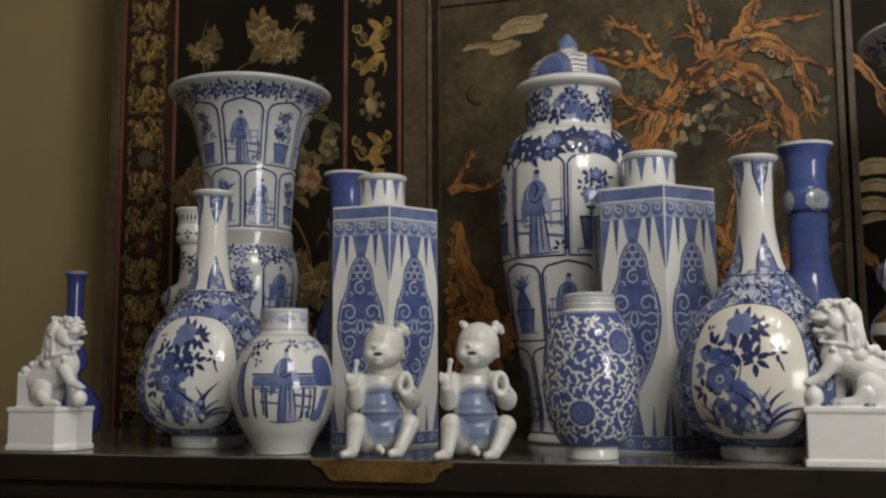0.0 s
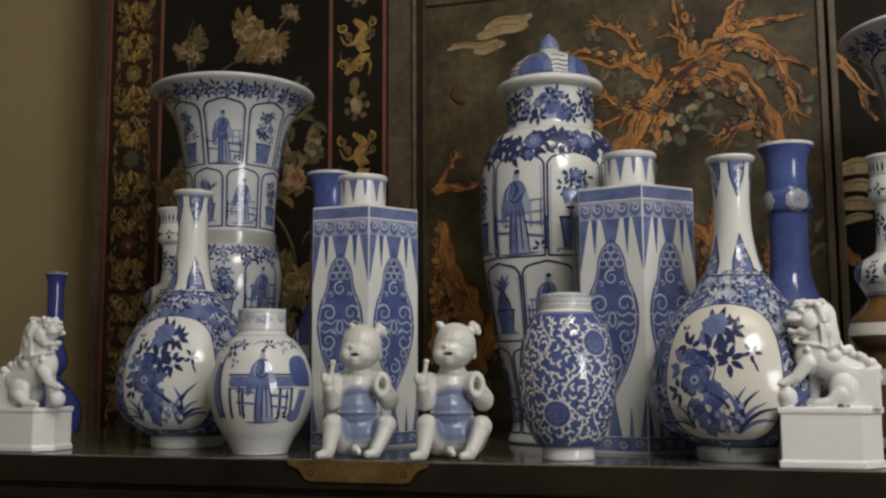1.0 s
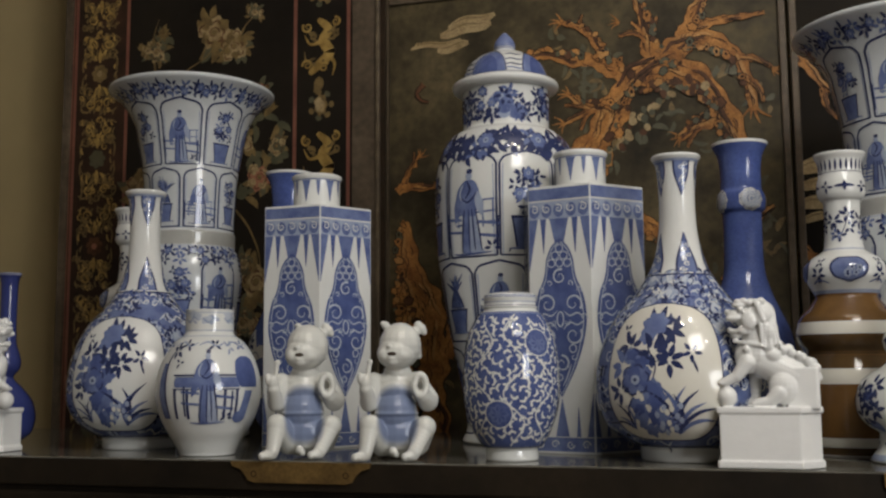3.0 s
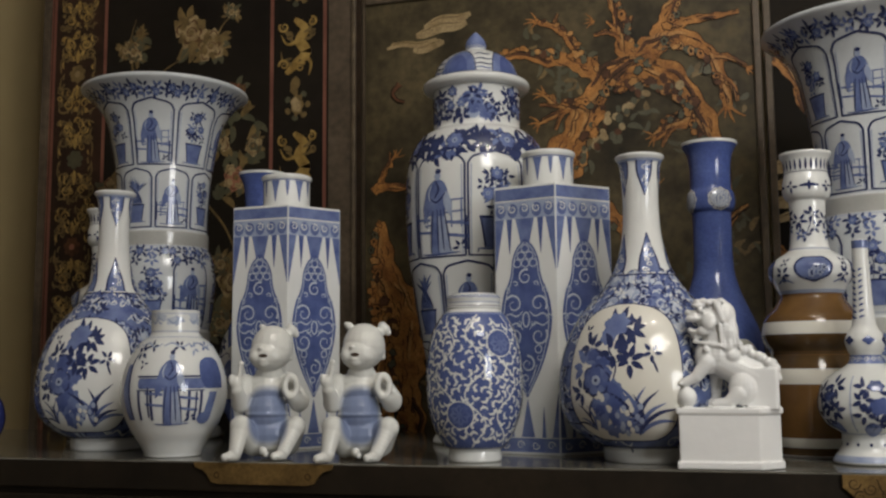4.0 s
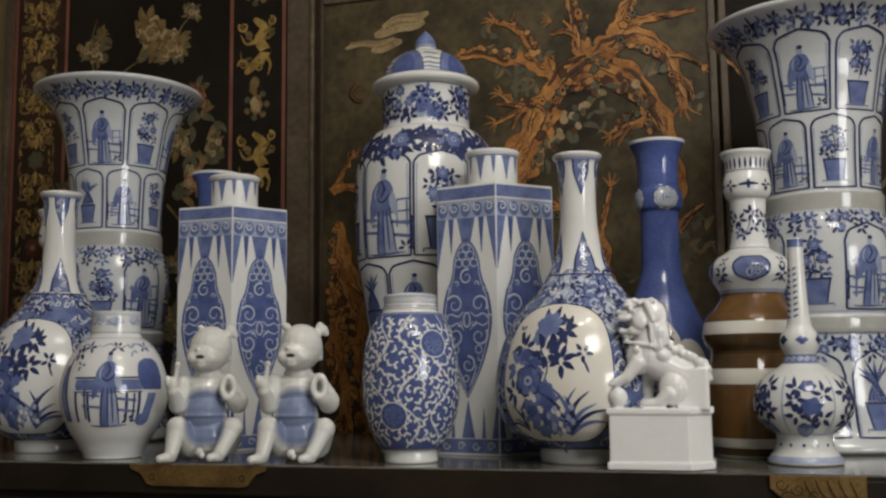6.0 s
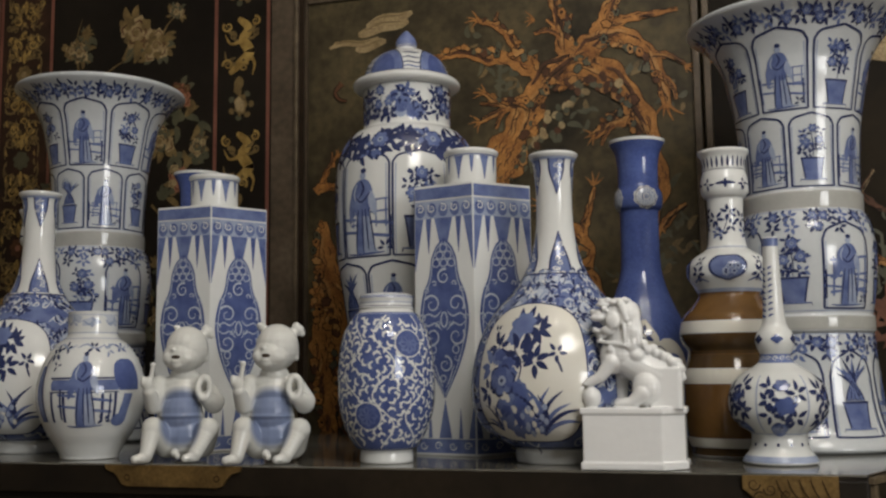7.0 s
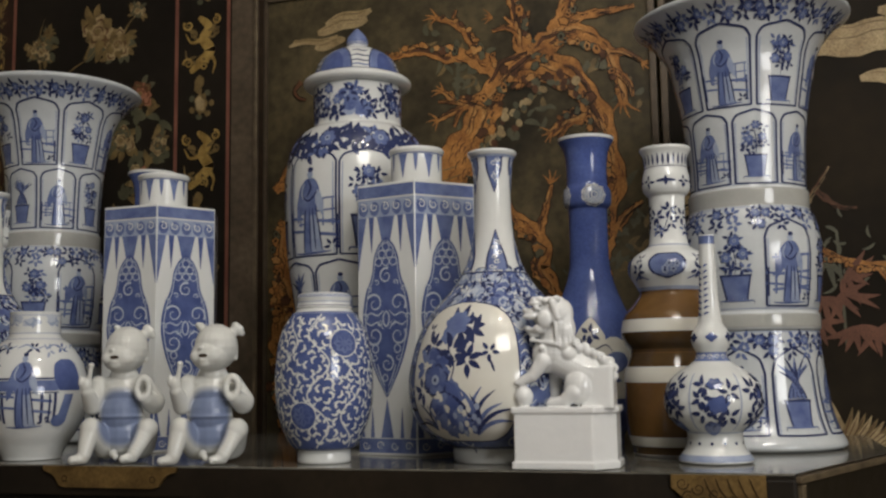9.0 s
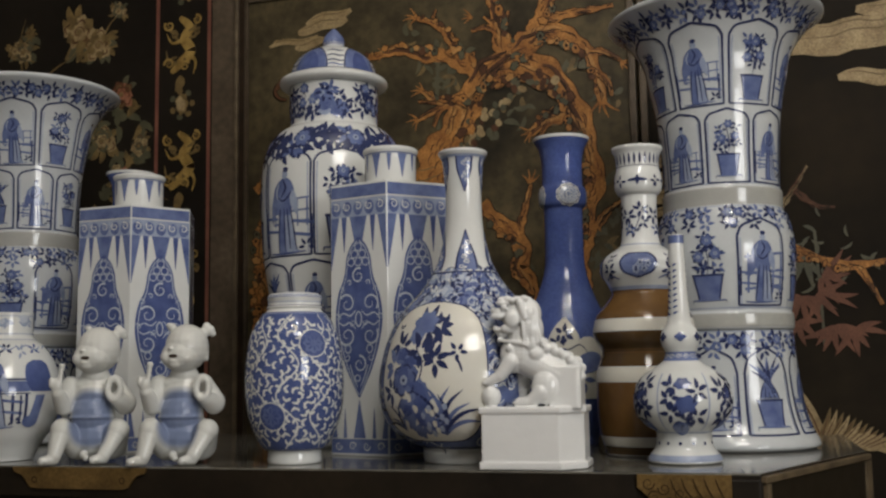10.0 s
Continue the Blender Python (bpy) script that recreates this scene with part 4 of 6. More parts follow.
for x, z, n in ((0.66, 1.13, 9), (0.63, 1.19, 7), (0.69, 1.16, 6)):
    for i in range(n):
        ps.leaf(wall, SAGE, x + rnd.uniform(-0.03, 0.03), z + rnd.uniform(-0.025, 0.025), rnd.random() * 6.3, rnd.uniform(0.012, 0.026), rnd.uniform(0.003, 0.006), 1)
ps.done(right, "carved_leaves", "rust-red and green carved bamboo leaves", "stuff")
ps.fill(wall, TAN, [(0.84, 0.590, 0.640), (0.89, 0.590, 0.646), (0.92, 0.590, 0.637), (0.95, 0.590, 0.622), (0.970, 0.590, 0.604)], 2, 0.01)
ps.stroke(wall, RUST, [(0.612, 0.955), (0.630, 0.915), (0.640, 0.880), (0.638, 0.85)], 0.0022, 3, "none", 0.01)
for i in range(12):
    a = 1.20 - i * 0.075
    ps.leaf(wall, TAN if i % 2 else GOLD_DULL, 0.634 + 0.0055 * i, 0.890 - 0.0012 * i, a, 0.050 - 0.0008 * i, 0.0085, 3 + i % 2, -0.05)
    ps.stroke(wall, RUST, [(0.637 + 0.0055 * i, 0.893 - 0.0012 * i), (0.637 + 0.0055 * i + 0.034 * math.cos(a), 0.893 - 0.0012 * i + 0.034 * math.sin(a))], 0.0014, 6)
ps.stroke(wall, TAN, [(0.618, 0.862), (0.655, 0.884), (0.695, 0.890), (0.735, 0.878), (0.79, 0.858), (0.84, 0.85)], 0.020, 5, "both", 0.008)
ps.done(right, "carved_wing", "spread wing of tan carved feathers")

# ---- the porcelain ----
TABLE = 0.9015


def vase(name, x, y, label, category, group="", turn=0.0, tall=1.0):
    ob = thing(name, pose(x, y, TABLE, 0, 0, facing(x, y) + turn), label, category, group)
    ob.scale.z = tall
    return ob


# beaker vases
def beaker(x, y, label, rs, turn, tall, swap):
    t = Turned([(0.091, 0.0), (0.0985, 0.004), (0.0970, 0.012), (0.0900, 0.026), (0.0825, 0.054), (0.0775, 0.098), (0.0745, 0.140), (0.0745, 0.1435), (0.0765, 0.146), (0.0765, 0.163), (0.0745, 0.1655),
                (0.0770, 0.180), (0.0815, 0.215), (0.0825, 0.243), (0.0795, 0.272), (0.0735, 0.290), (0.0712, 0.294), (0.0712, 0.3165), (0.0690, 0.3195), (0.0700, 0.360), (0.0745, 0.416), (0.0825, 0.462),
                (0.0880, 0.488), (0.0990, 0.511), (0.1130, 0.529), (0.1250, 0.5380), (0.1300, 0.5420), (0.1300, 0.5460), (0.1270, 0.5480)], 0.006)
    t.line[:, 0] *= rs
    t.full[:, 0] *= rs
    t.r = t.r * rs
    v = vase("beaker_vase", x, y, label, "vase", "blue-and-white beaker vases", turn, tall)
    part("body", t.body("body", BLUISH), v)
    p = Paint()
    for z0, z1 in ((0.1465, 0.1625), (0.2945, 0.316)):
        p.band(t, GREY_BAND, z0, z1, 0)
        p.done(v, "painted_band", "greyish plain band")
    for z in (0.1405, 0.1685, 0.2915, 0.3205):
        p.band(t, PALE, z, z + 0.0012, 1)
        p.done(v, "painted_line")
    for k in range(8):
        th = k * math.pi / 4 + math.pi / 8
        # tall upper panels, flared
        s, c, w = lappet(p, t, th, 0.35, 0.418, 0.515, 0.016, 2, 0.0026)
        if k % 2 == 0:
            potted(p, s, 0, 0.424 - c, w * 1.5, 0.078, 2)
        else:
            railing(p, s, w * 0.1, 0.445 - c, w * 1.5, 0.022)
            robe(p, s, -w * 0.1, 0.421 - c, 0.082, 2)
        p.done(v, "painted_panel", "blue painted panel with arched outline")
        # lower tier, set between
        s, c, w = lappet(p, t, th + math.pi / 8, 0.35, 0.322, 0.412, 0.014, 2, 0.0026)
        if (k + swap) % 2:
            robe(p, s, 0, 0.327 - c, 0.074, 2)
            railing(p, s, 0, 0.338 - c, w * 1.6, 0.022)
        else:
            potted(p, s, 0, 0.331 - c, w * 1.55, 0.072, 2, (k + swap) % 4 == 2)
        p.done(v, "painted_panel", "blue painted panel with arched outline")
        # the swelling middle
        if k % 2 == 0:
            s, c, w = lappet(p, t, th, 0.36, 0.172, 0.276, 0.022, 2, 0.0028)
            railing(p, s, w * 0.1, 0.186 - c, w * 1.7, 0.045)
            robe(p, s, 0, 0.176 - c, 0.09, 3)
        else:
            s = t.at(th, 0.22)
            potted(p, s, 0, -0.040, 0.052, 0.082, 2)
        p.done(v, "painted_panel", "blue painted panel with arched outline")
        # the foot
        s, c, w = lappet(p, t, th, 0.34, 0.020, 0.122, 0.030, 2, 0.0028)
        if k % 2:
            railing(p, s, 0, 0.030 - c, w * 1.6, 0.03)
            robe(p, s, 0, 0.026 - c, 0.08, 3)
        else:
            potted(p, s, 0, 0.030 - c, w * 1.7, 0.084, 2, True)
        p.done(v, "painted_panel", "blue painted panel with arched outline")
    for z, n, size in ((0.5290, 40, 0.0085), (0.5225, 38, 0.0090), (0.284, 34, 0.0095), (0.131, 34, 0.0105), (0.118, 18, 0.010), (0.270, 18, 0.0095)):
        for k in range(n):
            s = t.at(k * 2 * math.pi / n + rnd.uniform(-0.06, 0.06), z)
            leafy(p, s, 0, 0, size, 5, (DARK, DARK, WASH)[k % 3], 2, 5.2, rnd.random() * 6)
            if k % 3 == 0:
                blossom(p, s, 0.004, 0, size * 0.6, 3)
    p.done(v, "painted_border", "blue leaf and flower borders", "stuff")
    return v


beaker(-0.506, 2.02, "tall blue-and-white beaker vase with flared rim and painted panels", 0.975, 9, 0.979, 0)
beaker(0.520, 1.985, "tall blue-and-white beaker vase with flared rim beside a striped gourd vase", 1.0, 15, 0.960, 1)

# covered baluster jar
t = Turned([(0.062, 0.0), (0.0655, 0.003), (0.0640, 0.008), (0.0590, 0.020), (0.0600, 0.038), (0.0640, 0.066), (0.0726, 0.111), (0.0821, 0.158), (0.0893, 0.2055), (0.0965, 0.253), (0.0997, 0.301), (0.1005, 0.350),
            (0.0970, 0.388), (0.0885, 0.4135), (0.0760, 0.4300), (0.0640, 0.4380), (0.0608, 0.4436), (0.0610, 0.470), (0.0614, 0.4960)])
v = vase("covered_jar", 0.003, 2.0, "large blue-and-white lidded baluster jar with painted panels", "jar", turn=14, tall=0.984)
part("body", t.body("body", WHITE), v)
lid = Turned([(0.0615, 0.4965), (0.0720, 0.4985), (0.0750, 0.5020), (0.0752, 0.5050), (0.0730, 0.5085), (0.0640, 0.5100), (0.0606, 0.5123), (0.0592, 0.5205), (0.0535, 0.5345), (0.0435, 0.5450), (0.0290, 0.5535), (0.0170, 0.5570),
              (0.0112, 0.5582), (0.0142, 0.5620), (0.0152, 0.5668), (0.0132, 0.5740), (0.0085, 0.5805), (0.0024, 0.5870)], 0.002)
lid_ob = part("lid", lid.body("lid", WHITE), v, "domed lid with a pointed blue knob")
p = Paint()
p.band(lid, WASH, 0.5590, 0.5860, 0)
for k in range(5):
    s = lid.at(k * math.pi * 0.4 + 0.55, 0.53)
    p.fill(s, WASH, [(-0.0165, -0.023, 0.023), (-0.006, -0.0225, 0.0225), (0.006, -0.019, 0.019), (0.014, -0.012, 0.012), (0.018, -0.004, 0.004)], 1)
    p.fill(s, GROUND, [(-0.0165, -0.013, 0.013), (-0.004, -0.012, 0.012), (0.006, -0.007, 0.007), (0.010, -0.002, 0.002)], 2)
    for g in (-1, 1):
        p.stroke(s, DARK, [(g * 0.024, -0.016), (g * 0.0235, -0.006), (g * 0.020, 0.006), (g * 0.012, 0.015), (0, 0.019)], 0.0016, 3, "none")
    s = lid.at((k + 0.5) * math.pi * 0.4 + 0.55, 0.53)
    for q in (-0.013, -0.007, 0.001, 0.010):
        p.stroke(s, DARK if q > -0.01 else WASH, [(-0.013, q), (-0.004, q + 0.002), (0.005, q), (0.013, q + 0.001)], 0.0022, 2)
p.band(lid, DARK, 0.5128, 0.5138, 2)
p.done(lid_ob, "painted_border", "blue painted lid border")
p = Paint()
for k in range(8):
    th = k * math.pi / 4 - 0.12
    s = t.at(th, 0.468)
    if k % 2:
        spray(p, s, 0, 0.002, 0.040, 0.038, 8)
        for q in range(6):
            leafy(p, s, rnd.uniform(-0.022, 0.022), rnd.uniform(-0.02, 0.02), 0.013, 5, DARK, 3, 5.0, rnd.random() * 6)
    else:
        for q in range(9):
            leafy(p, s, rnd.uniform(-0.022, 0.022), rnd.uniform(-0.02, 0.02), 0.012, 5, DARK if q % 2 else WASH, 2, 5.0, rnd.random() * 6)
            p.disc(s, PALE if q % 2 else WASH, rnd.uniform(-0.02, 0.02), rnd.uniform(-0.02, 0.012), 0.009, 0.008, 1)
    s = t.at(th + 0.2, 0.405)
    for dx in (-0.026, -0.010, 0.008, 0.024):
        leafy(p, s, dx, rnd.uniform(-0.010, 0.008), 0.020, 5, DARK, 2, 4.6, rnd.random() * 6)
    for dx in (-0.030, -0.016, 0.0, 0.016, 0.030):
        leafy(p, s, dx, rnd.uniform(-0.014, 0.012), 0.017, 5, DARK if dx else WASH, 2, 5.6, rnd.random() * 6)
    blossom(p, s, 0.01, 0.004, 0.012, 3)
    p.done(v, "painted_border", "blue leaf and flower border", "stuff")
    s, c, w = lappet(p, t, th + 0.1, 0.37, 0.252, 0.392, 0.016, 2, 0.003)
    if k % 2 == 0:
        potted(p, s, 0, 0.262 - c, w * 1.7, 0.115, 2)
    else:
        railing(p, s, w * 0.15, 0.29 - c, w * 1.6, 0.035)
        robe(p, s, -w * 0.05, 0.256 - c, 0.122, 3)
    p.done(v, "painted_panel", "blue painted panel with arched outline")
    s, c, w = lappet(p, t, th + 0.1 + math.pi / 8, 0.37, 0.140, 0.245, 0.016, 2, 0.003)
    if k % 2:
        railing(p, s, 0, 0.165 - c, w * 1.6, 0.03)
        robe(p, s, 0, 0.146 - c, 0.088, 3)
    else:
        potted(p, s, 0, 0.152 - c, w * 1.7, 0.085, 2, True)
    p.done(v, "painted_panel", "blue painted panel with arched outline")
    s, c, w = lappet(p, t, th + 0.1, 0.36, 0.015, 0.132, 0.016, 2, 0.0028)
    if k % 2:
        potted(p, s, 0, 0.035 - c, w * 1.6, 0.085, 2)
    else:
        robe(p, s, 0, 0.030 - c, 0.092, 3)
    p.done(v, "painted_panel", "blue painted panel with arched outline")


# hexagonal vases
def hexagonal(x, y, turn, label, tall=1.0):
    """A six-sided bottle with painted faces, an edge to the front, and a short round neck."""
    R, h = 0.0815, 0.316
    v = vase("hexagonal_vase", x, y, label, "vase", "hexagonal blue-and-white vases", turn, tall)
    bm = prism_bm([(R * math.sin(a), -R * math.cos(a)) for a in [k * math.pi / 3 for k in range(6)]], 0.0, h, 0.0013)
    part("body", bm_mesh("body", bm, WHITE), v)
    neck = Turned([(0.034, h - 0.001), (0.0325, h + 0.002), (0.0318, h + 0.008), (0.0318, h + 0.036), (0.0325, h + 0.043), (0.0345, h + 0.046), (0.0345, h + 0.049), (0.033, h + 0.0505)])
    neck_ob = part("neck", neck.body("neck", WHITE, 72), v, "short round neck with painted points")
    p = Paint()
    for k in range(12):
        s = neck.at(k * math.pi / 6, h + 0.024)
        wide = k % 2
        p.fill(s, WASH, [(-0.012 if wide else -0.004, -0.0004, 0.0004), (0.006, -0.0036 if wide else -0.002, 0.0036 if wide else 0.002), (0.017, -0.0062 if wide else -0.0028, 0.0062 if wide else 0.0028)], 1)
    p.band(neck, WASH, h + 0.0415, h + 0.043, 1)
    p.done(neck_ob, "painted_border", "blue painted points")
    p = Paint()
    for k in range(6):
        a = (k + 0.5) * math.pi / 3
        nrm, rt = np.array([math.sin(a), -math.cos(a), 0]), np.array([math.cos(a), math.sin(a), 0])
        s = flat_at(nrm * R * math.cos(math.pi / 6) + np.array([0, 0, 0.0]), rt, (0, 0, 1))
        w = R / 2 - 0.0010
        p.fill(s, WASH, [(h - 0.017, -w, w), (h - 0.003, -w, w)], 0)
        p.fill(s, PALE, [(h - 0.040, -w, w), (h - 0.019, -w, w)], 0)
        p.stroke(s, WHITE, [(-w, h - 0.018), (w, h - 0.018)], 0.0012, 2, "none")
        for q in range(5):
            cx = -w + (q + 0.5) * 2 * w / 5
            p.disc(s, WASH, cx, h - 0.030, 0.0068, 0.0085, 1)
            spiral(p, s, WHITE, cx, h - 0.028, 0.0052, 1 if q % 2 else -1, 0.0018, 3, 2.2)
        # hanging points, wide and narrow in turn
        for q, (cx, hw, dp) in enumerate(((-w, 0.012, 0.062), (-w * 0.52, 0.004, 0.042), (0.0, 0.0125, 0.054), (w * 0.52, 0.004, 0.042), (w, 0.012, 0.062))):
            l0, r0 = max(-w, cx - hw), min(w, cx + hw)
            tip = max(-w, min(w, cx))
            p.fill(s, WASH if hw > 0.01 else GROUND, [(h - 0.040 - dp, tip - 0.0003, tip + 0.0003), (h - 0.040, l0, r0)], 0)
            p.fill(s, WASH, [(0.020, l0 * 0.7 + cx * 0.3, r0 * 0.7 + cx * 0.3), (0.020 + dp * 0.8, tip - 0.0003, tip + 0.0003)], 0)
        # the ogee medallion
        shape = [(0.066, 0.0008), (0.080, 0.0075), (0.100, 0.0165), (0.125, 0.0245), (0.150, 0.0290), (0.170, 0.0285), (0.190, 0.0245), (0.200, 0.0200), (0.212, 0.0170), (0.228, 0.0150), (0.242, 0.0095), (0.251, 0.0015)]
        shape = [(z, q * 1.15) for z, q in shape]
        p.fill(s, GROUND, [(z, -q, q) for z, q in shape], 1)
        p.fill(s, GROUND, [(0.072 + (z - 0.066) * 0.94, -q * 0.86, q * 0.86) for z, q in shape], 2)
        for g in (-1, 1):
            p.stroke(s, LINE, [(g * q * 0.88, 0.069 + (z - 0.066) * 0.965) for z, q in shape], 0.0011, 3, "none")
            for zc, r, dx, tn in ((0.174, 0.0108, 0.0150, 1.2), (0.137, 0.0108, 0.0150, 1.2), (0.158, 0.0045, 0.0270, 1.0), (0.190, 0.0040, 0.0220, 1.0), (0.198, 0.0034, 0.0120, 1.0), (0.112, 0.0042, 0.0150, 1.0), (0.152, 0.0036, 0.0080, 1.0)):
                spiral(p, s, LINE, g * dx * 1.1, zc, r * 1.08, g if zc > 0.155 else -g, max(0.0016, r * 0.26), 4, (-0.6 if zc > 0.155 else 0.6) + (0 if g > 0 else math.pi), tn)
            p.ring(s, LINE, g * 0.0155, 0.1215, 0.0042, 0.0046, 0.0014, 4)
            p.stroke(s, LINE, [(g * 0.004, 0.166), (g * 0.012, 0.160), (g * 0.022, 0.163), (g * 0.030, 0.158)], 0.0017, 4)
            p.stroke(s, LINE, [(g * 0.004, 0.144), (g * 0.012, 0.152), (g * 0.022, 0.149), (g * 0.030, 0.154)], 0.0017, 4)
            p.stroke(s, LINE, [(g * 0.002, 0.078), (g * 0.008, 0.090), (g * 0.013, 0.104)], 0.0016, 4)
        spiral(p, s, LINE, 0.000, 0.2060, 0.0095, 1, 0.0026, 4, 1.2, 1.3)
        spiral(p, s, LINE, 0.001, 0.1040, 0.0100, -1, 0.0026, 4, 1.6, 1.3)
        p.ring(s, LINE, -0.002, 0.0880, 0.0036, 0.0036, 0.0013, 4)
        p.ring(s, LINE, 0, 0.1560, 0.0042, 0.0085, 0.0018, 4)
        for zc, q in ((0.2400, 0.0), (0.2315, -0.0055), (0.2315, 0.0055), (0.2225, 0.0), (0.2225, -0.0105), (0.2225, 0.0105)):
            p.ring(s, LINE, q, zc, 0.0048, 0.0046, 0.0012, 4)
        # the band at the foot
        p.fill(s, WASH, [(0.003, -w, w), (0.019, -w, w)], 1)
        for q in range(4):
            cx = -w + (q + 0.5) * w / 2
            spiral(p, s, WHITE, cx, 0.011, 0.005, 1 if q % 2 else -1, 0.0013, 3)
        p.done(v, "painted_face", "blue painted face with medallion and points")

    return v


hexagonal(-0.246, 1.908, 0, "hexagonal blue-and-white vase with medallions behind two porcelain figures")
hexagonal(0.122, 1.893, 4, "hexagonal blue-and-white vase with medallions behind a small oval jar", 1.016)


# bottle vases with reserved flower panels
def bottle(x, y, label, turn, tall, broad, reserve):
    t = Turned([(0.043, 0.0), (0.0445, 0.002), (0.0450, 0.012), (0.0460, 0.0150), (0.0622, 0.0245), (0.0767, 0.0370), (0.0856, 0.0545), (0.0886, 0.0725), (0.0875, 0.0967), (0.0825, 0.1213), (0.0735, 0.1455), (0.0625, 0.1645),
                (0.0507, 0.1785), (0.0415, 0.1905), (0.0345, 0.2030), (0.0288, 0.2160), (0.0240, 0.2345), (0.0209, 0.2592), (0.0198, 0.2910), (0.0214, 0.3231), (0.0232, 0.3335), (0.0268, 0.3385), (0.0274, 0.3410), (0.0262, 0.3425)])
    for ring in (t.line, t.full):
        ring[:, 0] *= 1 + (broad - 1) * np.clip((0.26 - ring[:, 1]) / 0.08, 0, 1)
    t.r = t.r * (1 + (broad - 1) * np.clip((0.26 - t.z) / 0.08, 0, 1))
    v = vase("bottle_vase", x, y, label, "vase", "long-necked bottle vases", turn, tall)
    part("body", t.body("body", WHITE), v)
    p = Paint()
    p.band(t, WASH, 0.0165, 0.203, 0)
    p.band(t, DARK, 0.0175, 0.0195, 2), p.band(t, DARK, 0.042, 0.0435, 2), p.band(t, DARK, 0.2025, 0.2045, 2), p.band(t, PALE, 0.3335, 0.3365, 1)
    for k in range(640):       # pale scrolls and blossoms all over the blue ground
        th, z = rnd.random() * 6.283, 0.020 + 0.182 * rnd.random() ** 0.85
        s = t.at(th, z)
        if k % 12 == 0:
            blossom(p, s, 0, 0, 0.0100, 1, 5, LINE, PALE)
            p.ring(s, DARK, 0, 0, 0.0105, 0.0095, 0.0009, 2)
        elif k % 5 < 3:
            p.stroke(s, LINE if k % 2 else WHITE, [(-0.009, 0), (-0.004, 0.004), (0.001, 0.0), (0.005, -0.003), (0.010, 0.001)], 0.0021, 1)
            p.leaf(s, DARK if k % 4 else LINE, 0.002, -0.002, th * 3, 0.010, 0.0030, 2)
        else:
            spiral(p, s, LINE if k % 3 else WHITE, 0, 0, 0.0062, 1 if k % 2 else -1, 0.0019, 1, th)
            leafy(p, s, 0.006, 0.003, 0.008, 3, DARK if k % 2 else GROUND, 2, 3.0, th)
    p.done(v, "painted_ground", "dense blue ground with pale scrolls", "stuff")
    for k in range(3):
        th = math.radians(-20 + 120 * k)
        s = t.at(th, 0.095)
        shape = [(-0.068, 0.022), (-0.066, 0.040), (-0.056, 0.054), (-0.030, 0.0620), (0.005, 0.0640), (0.040, 0.0630), (0.058, 0.0570), (0.069, 0.040), (0.074, 0.012)]
        p.fill(s, DARK, [(z * 1.02, -q * 1.025, q * 1.025) for z, q in shape], 3)
        p.fill(s, reserve, [(z, -q, q) for z, q in shape], 4)
        # rock, peonies, grass and an insect
        for q in range(30):
            q0 = q / 29
            p.disc(s, (WASH, WASH, GROUND)[q % 3], -0.030 + 0.040 * rnd.random() * (1 - 0.5 * q0) + 0.004 * math.sin(q), -0.058 + 0.078 * q0, rnd.uniform(0.005, 0.011), rnd.uniform(0.005, 0.009), 5 + (q % 3 == 2), rnd.random() * 3, 0.16, 5)
        for q in range(14):
            p.disc(s, PALE if q % 3 else CREAM, rnd.uniform(-0.006, 0.022), rnd.uniform(-0.060, -0.032), 0.0026, 0.0034, 7)
        p.stroke(s, DARK, [(-0.012, -0.02), (-0.004, 0.008), (-0.014, 0.030), (-0.006, 0.050)], 0.0018, 5)
        p.stroke(s, DARK, [(-0.01, 0.010), (0.008, 0.018), (0.016, 0.026)], 0.0015, 5)
        p.disc(s, WASH, -0.008, 0.052, 0.0165, 0.0125, 6, 0.2, 0.14, 7)
        p.disc(s, WASH, -0.016, 0.040, 0.010, 0.0085, 6, 0.4, 0.14, 6)
        leafy(p, s, -0.004, 0.050, 0.021, 8, DARK, 5, 5.6)
        leafy(p, s, 0.012, 0.046, 0.016, 6, DARK, 5, 3.4, -0.1)
        leafy(p, s, -0.008, 0.022, 0.018, 7, DARK, 6, 5.2, 0.3)
        leafy(p, s, 0.010, 0.014, 0.015, 6, DARK, 6, 4.6, -0.2)
        leafy(p, s, -0.040, 0.008, 0.019, 7, WASH, 5, 5.0, 2.2)
        leafy(p, s, -0.036, 0.028, 0.015, 6, DARK, 5, 4.6, 1.8)
        leafy(p, s, -0.044, -0.018, 0.014, 6, DARK, 5, 4.6, 2.4)
        leafy(p, s, -0.046, 0.046, 0.008, 3, DARK, 5, 2.6, 0.9)
        blossom(p, s, -0.026, -0.006, 0.015, 6, 6, PALE, WASH)
        grasses(p, s, 0.018, -0.062, 0.062, 8, 6, -0.3)
        grasses(p, s, -0.034, -0.058, 0.036, 6, 6, 0.4)
        leafy(p, s, 0.034, 0.022, 0.010, 5, DARK, 5, 5.0, 1.0)
        p.stroke(s, DARK, [(0.035, 0.014), (0.039, 0.002)], 0.0025, 5)
        p.done(v, "flower_panel", "cream panel with blue rock, peonies and grasses")
